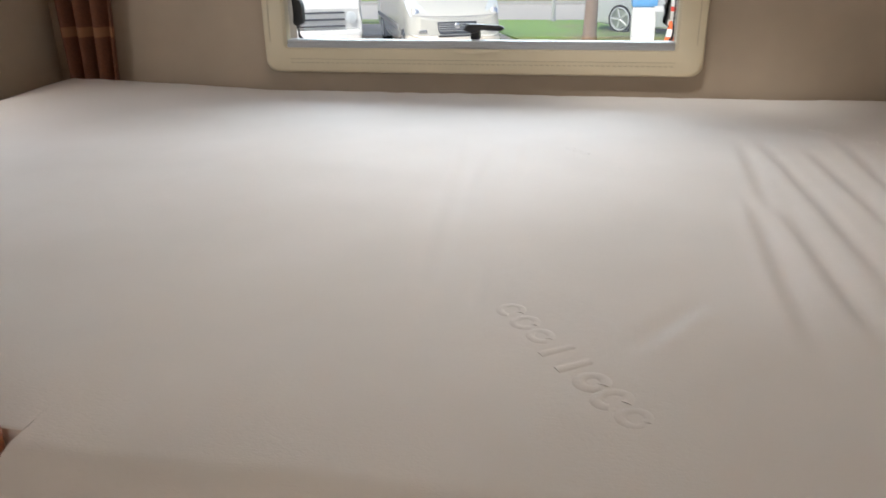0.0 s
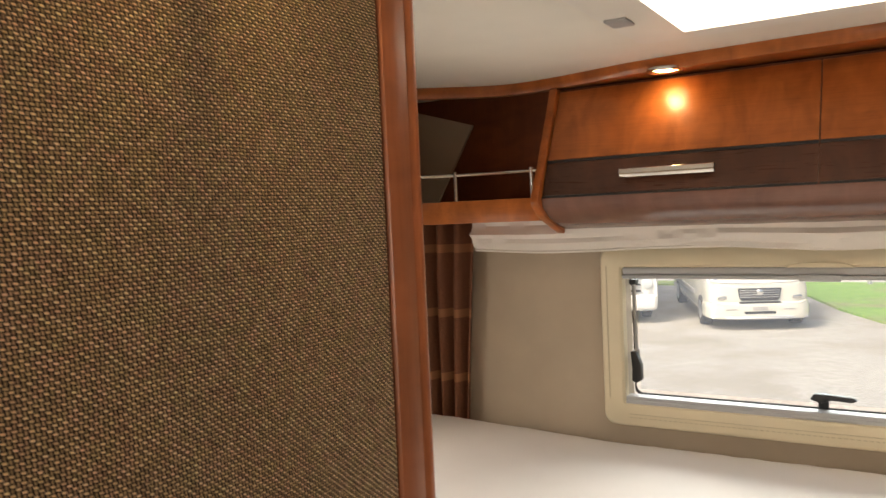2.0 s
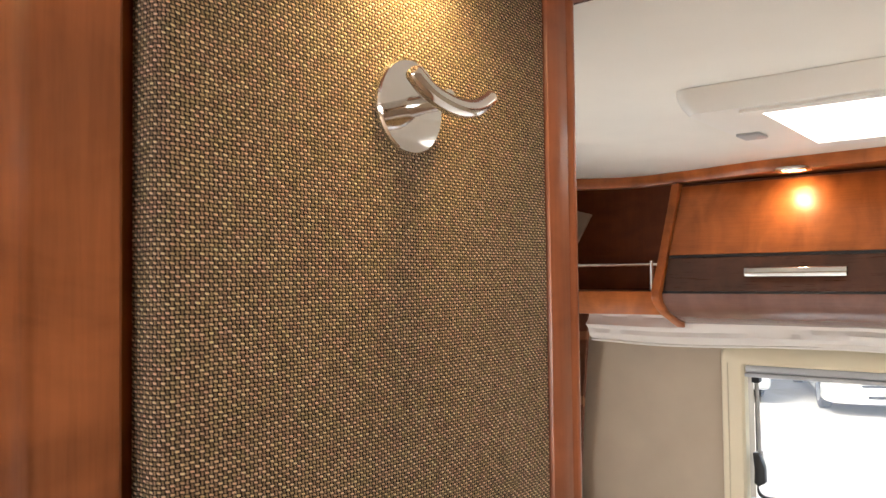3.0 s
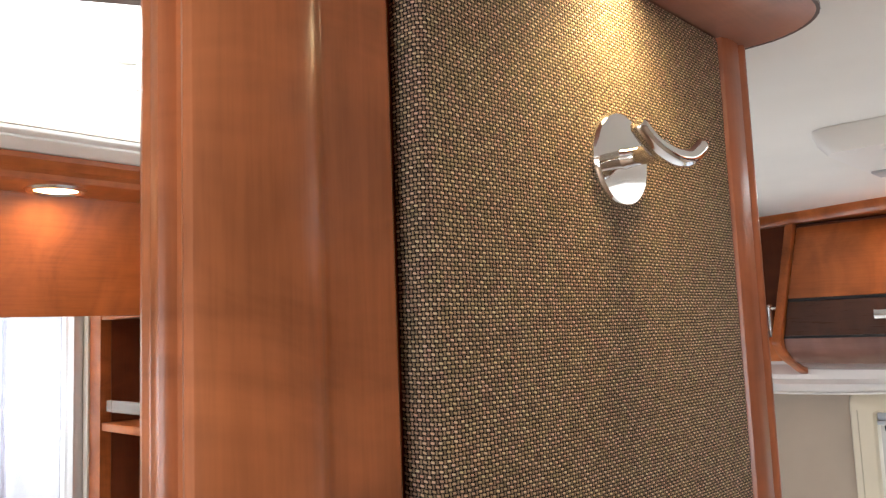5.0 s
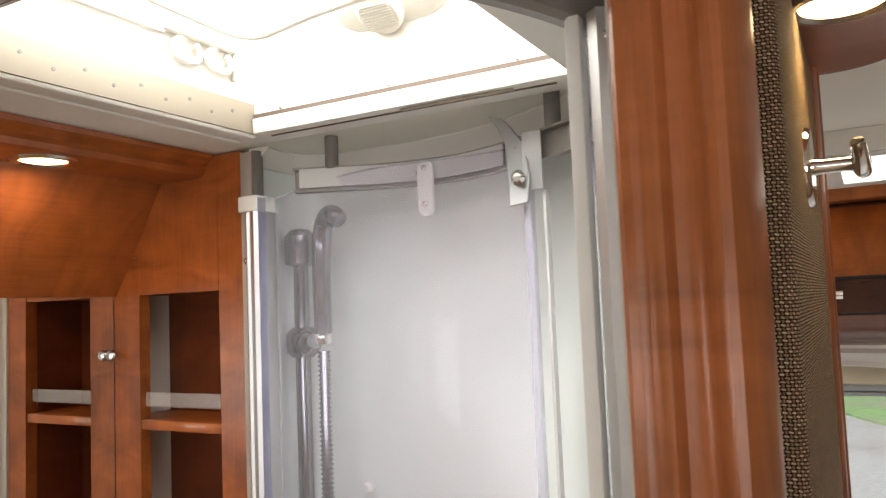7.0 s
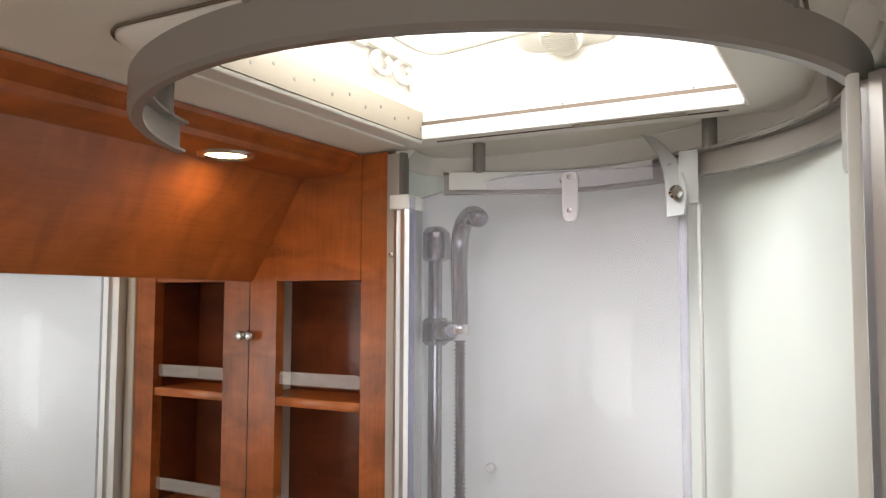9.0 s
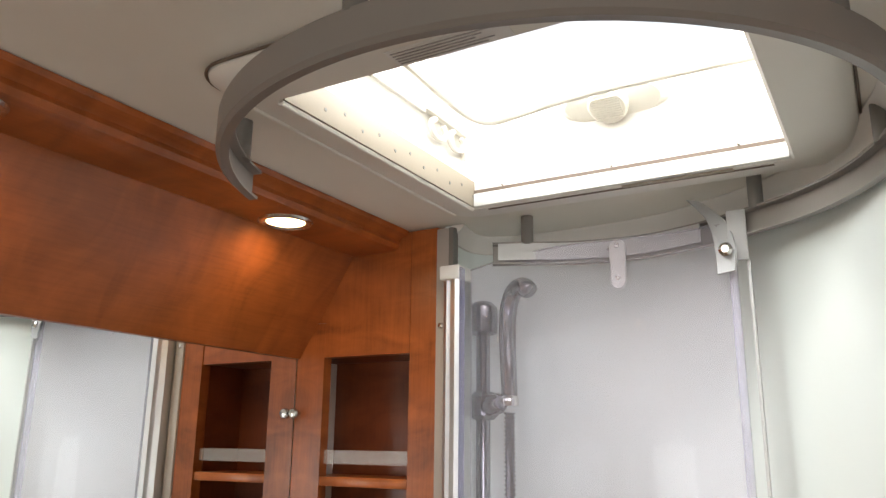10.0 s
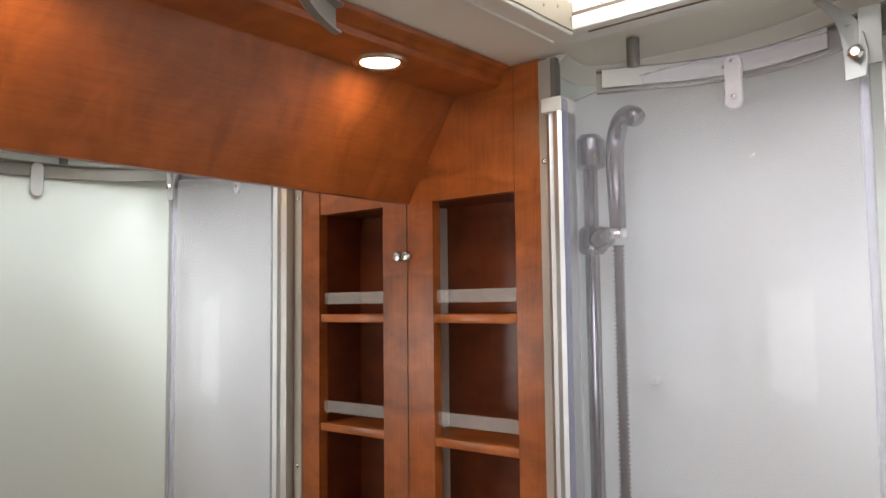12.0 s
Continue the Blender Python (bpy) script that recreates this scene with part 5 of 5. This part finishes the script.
for s in (-1, 1):
    lampb = loft([[(s * 0.62, 0.09, GZ + 0.99), (s * 0.80, 0.10, GZ + 0.95), (s * 0.955, 0.22, GZ + 0.96)], [(s * 0.68, 0.24, GZ + 1.13), (s * 0.85, 0.25, GZ + 1.10), (s * 0.995, 0.42, GZ + 1.11)], [(s * 0.82, 0.50, GZ + 1.27), (s * 0.92, 0.52, GZ + 1.26), (s * 1.01, 0.64, GZ + 1.26)]])
    bmesh.ops.solidify(lampb, geom=lampb.faces[:], thickness=0.03)
    hl = part("headlight", lampb, M_LAMPGLASS, van, "clear swept-back headlight")
    part("reflector", lathe([(0.07, 0.0), (0.07, 0.02), (0.03, 0.03)], (s * 0.84, 0.17, GZ + 1.045), (0, -1, 0.4), 14), M_CHROME, hl)
    part("fog_light", box(s * 0.72 - 0.09, s * 0.72 + 0.09, -0.012, 0.10, GZ + 0.63, GZ + 0.71, 0.015), M_STEEL, van)
    part("bumper_slot", box(s * 0.55 - 0.11, s * 0.55 + 0.11, -0.066, -0.03, GZ + 0.42, GZ + 0.45, 0.005), M_PRINT, bump)
    mir = part("wing_mirror", box(s * 1.18 - 0.10, s * 1.18 + 0.10, 1.22, 1.36, GZ + 1.42, GZ + 1.80, 0.04, 3), M_BLACK, van, "black wing mirror")
    part("mirror_arm", box(s * 1.06 - 0.06, s * 1.06 + 0.06, 1.26, 1.34, GZ + 1.46, GZ + 1.54, 0.01), M_BLACK, mir)
    part("side_window", prism([(1.22, GZ + 1.42), (2.25, GZ + 1.42), (2.25, GZ + 2.05), (1.72, GZ + 2.05)], "x", s * 1.024 - 0.008, s * 1.024 + 0.008), M_CARGLASS, van)
    part("rear_side_window", box(s * 1.024 - 0.008, s * 1.024 + 0.008, 2.6, 3.9, GZ + 1.50, GZ + 2.05, 0.004), M_CARGLASS, van)
    part("side_strip", box(s * 1.026 - 0.008, s * 1.026 + 0.008, 1.6, 5.5, GZ + 0.58, GZ + 0.70, 0.004), M_PRINT, van)
    for y in (0.95, 4.7):
        wheel(van, s * 0.91, y)
for s in (-1, 1):
    part("wiper", tube([(s * 0.12 - 0.35, 0.90, GZ + 1.42), (s * 0.12 + 0.30, 0.93, GZ + 1.50)], 0.012, 6), M_BLACK, van)
part("awning", tube([(-1.0, 1.95, GZ + 2.42), (-1.0, 5.4, GZ + 2.45)], 0.085, 10), M_GREY, van, "grey rolled awning")
part("roof_dome", lathe([(0.22, 0.0), (0.20, 0.10), (0.12, 0.17), (0.02, 0.19)], (0.1, 3.3, GZ + 2.52), n=18), M_WHITEPAINT, van)
for k in range(4):
    part("marker_lamp", box(-0.45 + 0.3 * k - 0.03, -0.45 + 0.3 * k + 0.03, 1.98, 2.06, GZ + 2.44, GZ + 2.49, 0.01), M_GREY, van)
part("lower_grille", box(-0.40, 0.40, -0.055, 0.0, GZ + 0.555, GZ + 0.585, 0.006), M_BLACK, van)
part("chin_bar", tube([(-0.92, 0.06, GZ + 0.27), (-0.5, -0.075, GZ + 0.26), (0.5, -0.075, GZ + 0.26), (0.92, 0.06, GZ + 0.27)], 0.03, 8), M_ALU, van)
place(van, pose(-2.66, 16.5, 0, 0, 0, 21))

# white coachbuilt motorhome, nose at y = 0
mh = thing("motorhome", (0, 3.0, GZ), "white integrated motorhome parked beside the campervan", "motorhome")
part("body", hull([(0.05, 1.02, 0.35, 0.80, 0.95), (-0.02, 1.10, 0.30, 1.10, 0.96), (0.10, 1.13, 0.30, 1.38, 0.96), (0.35, 1.15, 0.30, 2.2, 0.93), (0.55, 1.15, 0.30, 2.55, 0.90), (1.0, 1.15, 0.30, 2.78, 0.92), (7.0, 1.15, 0.30, 2.80, 0.95)]), M_WHITEPAINT, mh, "white body")
part("windscreen", box(-0.98, 0.98, 0.0, 0.03, GZ + 1.38, GZ + 2.25, 0.01), M_WINDSCREEN, mh, "pale grey windscreen")
scr = mh.children[-1]
for v in scr.data.vertices:
    v.co.y += 0.06 + (v.co.z - GZ - 1.38) * 0.30
for k in range(3):
    part("grille_slot", box(-0.75, 0.75, -0.04, 0.02, GZ + 0.72 + 0.14 * k, GZ + 0.76 + 0.14 * k, 0.01), M_BLACK, mh)
part("bumper", box(-1.08, 1.08, -0.08, 0.3, GZ + 0.32, GZ + 0.66, 0.06, 3), M_WHITEPAINT, mh)
part("roof_badge", box(-0.1, 0.35, 0.43, 0.50, GZ + 2.38, GZ + 2.46, 0.01), M_RED, mh, "red marks above the windscreen")
for s in (-1, 1):
    part("headlight", lathe([(0.12, 0), (0.12, 0.04), (0.05, 0.06)], (s * 0.88, -0.03, GZ + 0.92), (0, -1, 0), 16), M_LAMPGLASS, mh)
    part("wing_mirror", box(s * 1.30 - 0.10, s * 1.30 + 0.10, 0.05, 0.2, GZ + 1.55, GZ + 2.2, 0.04, 3), M_WHITEPAINT, mh, "white wing mirror")
    for y in (1.1, 5.2):
        wheel(mh, s * 0.95, y)
place(mh, pose(-5.85, 16.45, 0, 0, 0, 22))


def car(paint, label, group, m, estate=True, spokes=0):
    """A car facing -y, nose at y = 0: body, cabin glass, wheels, lamps."""
    c = thing("car", (0, 2.2, GZ), label, "car", group)
    part("body", hull([(0.08, 0.72, 0.30, 0.58, 0.93), (0.0, 0.80, 0.22, 0.70, 0.93), (0.4, 0.90, 0.20, 0.86, 0.90), (1.2, 0.93, 0.20, 0.98, 0.90), (2.4, 0.94, 0.20, 1.00, 0.92), (4.2, 0.93, 0.22, 1.02, 0.92), (4.62, 0.88, 0.26, 0.98, 0.92), (4.68, 0.80, 0.34, 0.80, 0.92)]), paint, c)
    back = 4.5 if estate else 3.9
    gl = part("cabin", hull([(1.10, 0.80, 0.94, 0.99, 0.9), (1.85, 0.82, 0.95, 1.42, 0.70), (2.4, 0.82, 0.95, 1.52, 0.70), (3.4, 0.82, 0.95, 1.52, 0.70), (back - 0.4, 0.81, 0.95, 1.44, 0.70), (back, 0.80, 0.95, 1.04, 0.85)]), M_CARGLASS, c, "dark windows")
    part("roof", hull([(1.86, 0.58, 1.41, 1.45, 0.95), (2.4, 0.61, 1.49, 1.555, 0.93), (3.4, 0.61, 1.49, 1.555, 0.93), (back - 0.38, 0.58, 1.42, 1.47, 0.95)]), paint, gl)
    for s in (-1, 1):
        for y in (1.9, 2.95):
            part("pillar", tube([(s * 0.825, y, GZ + 0.98), (s * 0.60, y + 0.05, GZ + 1.50)], 0.035, 6), paint, gl)
        part("headlight", box(s * 0.66 - 0.15, s * 0.66 + 0.15, 0.0, 0.22, GZ + 0.60, GZ + 0.74, 0.03), M_LAMPGLASS, c)
        part("wing_mirror", box(s * 1.0 - 0.09, s * 1.0 + 0.09, 1.45, 1.6, GZ + 0.98, GZ + 1.12, 0.03), paint, c)
        for y in (0.85, 3.65):
            wh = wheel(c, s * 0.82, y, 0.37 if spokes else 0.34, 0.23)
            for k in range(spokes):
                a = 2 * math.pi * k / spokes
                x0, zc = s * 0.945, GZ + 0.37
                part("spoke", tube([(x0, y + 0.03 * math.cos(a), zc + 0.03 * math.sin(a)), (x0, y + 0.25 * math.cos(a), zc + 0.25 * math.sin(a))], 0.028, 6), M_SILVER, wh)
            if spokes:
                part("rim_ring", tube([(s * 0.94, y + 0.265 * math.cos(k * 0.2618), zc + 0.265 * math.sin(k * 0.2618)) for k in range(25)], 0.022, 6), M_SILVER, wh)
        if spokes:
            part("rear_pillar", tube([(s * 0.80, back - 0.20, GZ + 0.98), (s * 0.66, back - 0.62, GZ + 1.49)], 0.10, 8), paint, gl)
    part("grille", box(-0.35, 0.35, -0.02, 0.05, GZ + 0.42, GZ + 0.66, 0.02), M_BLACK, c)
    return place(c, m)


car(M_SILVER, "silver-white estate car with alloy wheels beside the barrier", "", pose(4.57, 20.8, GZ, 0, 0, 55) @ Matrix.Diagonal((1.03, 1.05, 1.07, 1.0)) @ pose(0, 0, -GZ), spokes=5)
for i, (x, y, a) in enumerate([(-2.6, 51.5, 62), (1.2, 52.0, 58), (5.0, 51.6, 60), (-7.4, 52, 60), (9.4, 52, 60)]):
    car(M_DARKPAINT, "dark car in the far parking row", "far parked cars", pose(x, y, 0, 0, 0, a), i % 2 == 0)


def leaf_crown(c, rad, n, size, seed):
    """A crown of many small leaf clumps, uneven and open."""
    rnd = random.Random(seed)
    lobes = [(Vector(c) + Vector((rnd.uniform(-1, 1) * rad * 0.7, rnd.uniform(-1, 1) * rad * 0.7, rnd.uniform(-0.5, 0.8) * rad * 0.7)), rad * rnd.uniform(0.35, 0.6)) for _ in range(11)]
    vs, fs = [], []
    for _ in range(n):
        o, r = rnd.choice(lobes)
        d = Vector((rnd.gauss(0, 1), rnd.gauss(0, 1), rnd.gauss(0, 1))).normalized()
        p = o + d * r * rnd.uniform(0.6, 1.05)
        u = Vector((rnd.gauss(0, 1), rnd.gauss(0, 1), rnd.gauss(0, 1))).normalized()
        w = u.cross(d).normalized()
        s = size * rnd.uniform(0.5, 1.2)
        k = len(vs)
        vs += [p - u * s, p + w * s * 0.5, p + u * s, p - w * s * 0.5]
        fs.append((k, k + 1, k + 2, k + 3))
    me = bpy.data.meshes.new("crown")
    me.from_pydata([tuple(v) for v in vs], [], fs)
    bm = bmesh.new()
    bm.from_mesh(me)
    bpy.data.meshes.remove(me)
    return bm


def tree(x, y, h, r, rad, n, size, seed, label):
    t = thing("tree", (x, y, GZ), label, "tree", "trees outside")
    tr = part("trunk", tube(smooth_path([(x, y, GZ + 0.02), (x + 0.02, y, GZ + h * 0.3), (x - 0.03, y, GZ + h * 0.6), (x, y, GZ + h)], 4), [r * (1.25 if i == 0 else 1 - 0.5 * i / 12) for i in range(13)], 12), M_BARK, t)
    rnd = random.Random(seed + 50)
    for i in range(5):
        a = i * 1.3 + rnd.random()
        z = GZ + h * (0.62 + 0.07 * i)
        part("limb", tube([(x, y, z), (x + math.cos(a) * rad * 0.4, y + math.sin(a) * rad * 0.4, z + rad * 0.35), (x + math.cos(a) * rad * 0.7, y + math.sin(a) * rad * 0.7, z + rad * 0.8)], [r * 0.4, r * 0.25, r * 0.08], 7), M_BARK, tr)
    part("crown", leaf_crown((x, y, GZ + h + rad * 0.5), rad, n, size, seed), M_LEAF, t)
    return t


tree(0.08, 19.4, 3.9, 0.18, 2.2, 5000, 0.09, 3, "slim tree on the verge with a bare trunk")
tree(-2.6, 45, 2.6, 0.22, 2.6, 3500, 0.16, 5, "leafy tree by the far parking row")
tree(6.6, 46, 2.6, 0.22, 2.6, 3500, 0.16, 6, "leafy tree by the far parking row")
tree(-12, 48, 2.8, 0.25, 3.2, 3500, 0.18, 7, "leafy tree by the far parking row")
hedge = leaf_crown((0, 67, GZ + 2.2), 3.0, 200, 0.3, 21)
for i in range(26):
    rnd = random.Random(i)
    hedge = add(hedge, leaf_crown((-55 + i * 4.4, 70 + rnd.uniform(-4, 4), GZ + rnd.uniform(1.5, 4)), rnd.uniform(3, 5), 900, 0.4, 30 + i))
solo("far_woods", hedge, M_LEAF, "dense green bushes and trees beyond the car park", "woods", kind="stuff")

sign = thing("road_sign", (-1.02, 25.2, GZ + 0.06), "round red-ringed road sign on a grey metal pole", "road sign")
part("pole", lathe([(0.075, 0), (0.06, 0.05), (0.055, 4.5)], (-1.02, 25.2, GZ + 0.06), n=12), M_GREYL, sign)
disc = part("disc", lathe([(0.27, 0.0), (0.27, 0.015), (0.26, 0.018)], (-1.05, 25.13, GZ + 2.98), (0, -1, 0), 28), M_RED, sign, "red sign disc")
part("sign_face", lathe([(0.19, 0.0), (0.19, 0.004)], (-1.05, 25.112, GZ + 2.98), (0, -1, 0), 28), M_WHITEPAINT, disc)
for dx in (-0.05, 0.05):
    part("print_bar", box(-1.05 + dx - 0.022, -1.05 + dx + 0.022, 25.102, 25.107, GZ + 2.90, GZ + 3.06), M_BLACK, disc)
barrier = thing("parking_barrier", (1.16, 17.2, GZ + 0.06), "white barrier box with a blue top and striped arm", "barrier")
part("cabinet", box(0.92, 1.40, 16.95, 17.45, GZ + 0.06, GZ + 1.10, 0.02), M_WHITEPAINT, barrier)
part("lid", box(0.90, 1.42, 16.93, 17.47, GZ + 1.10, GZ + 1.30, 0.05), M_BLUE, barrier, "blue lid")
boom = part("boom", box(1.34, 5.6, 16.89, 16.92, GZ + 1.02, GZ + 1.13), M_WHITEPAINT, barrier, "red and white arm")
for i in range(6):
    part("red_stripe", box(1.66 + i * 0.68, 1.94 + i * 0.68, 16.884, 16.926, GZ + 1.03, GZ + 1.12), M_RED, boom)
cone = thing("traffic_cone", (1.68, 16.75, GZ + 0.06), "orange and white striped traffic cone", "traffic cone")
part("base", box(1.47, 1.89, 16.54, 16.96, GZ + 0.06, GZ + 0.10, 0.01), M_ORANGE, cone)
for k in range(5):
    part("band", lathe([(0.175 - 0.029 * k, 0.15 * k), (0.175 - 0.029 * (k + 1), 0.15 * (k + 1))], (1.68, 16.75, GZ + 0.10), n=20), (M_ORANGE, M_WHITE)[k % 2], cone)
post = solo("white_marker", box(4.6, 4.9, 56, 56.1, GZ, GZ + 1.6, 0.01), M_WHITEPAINT, "white marker post in the far car park", "post")
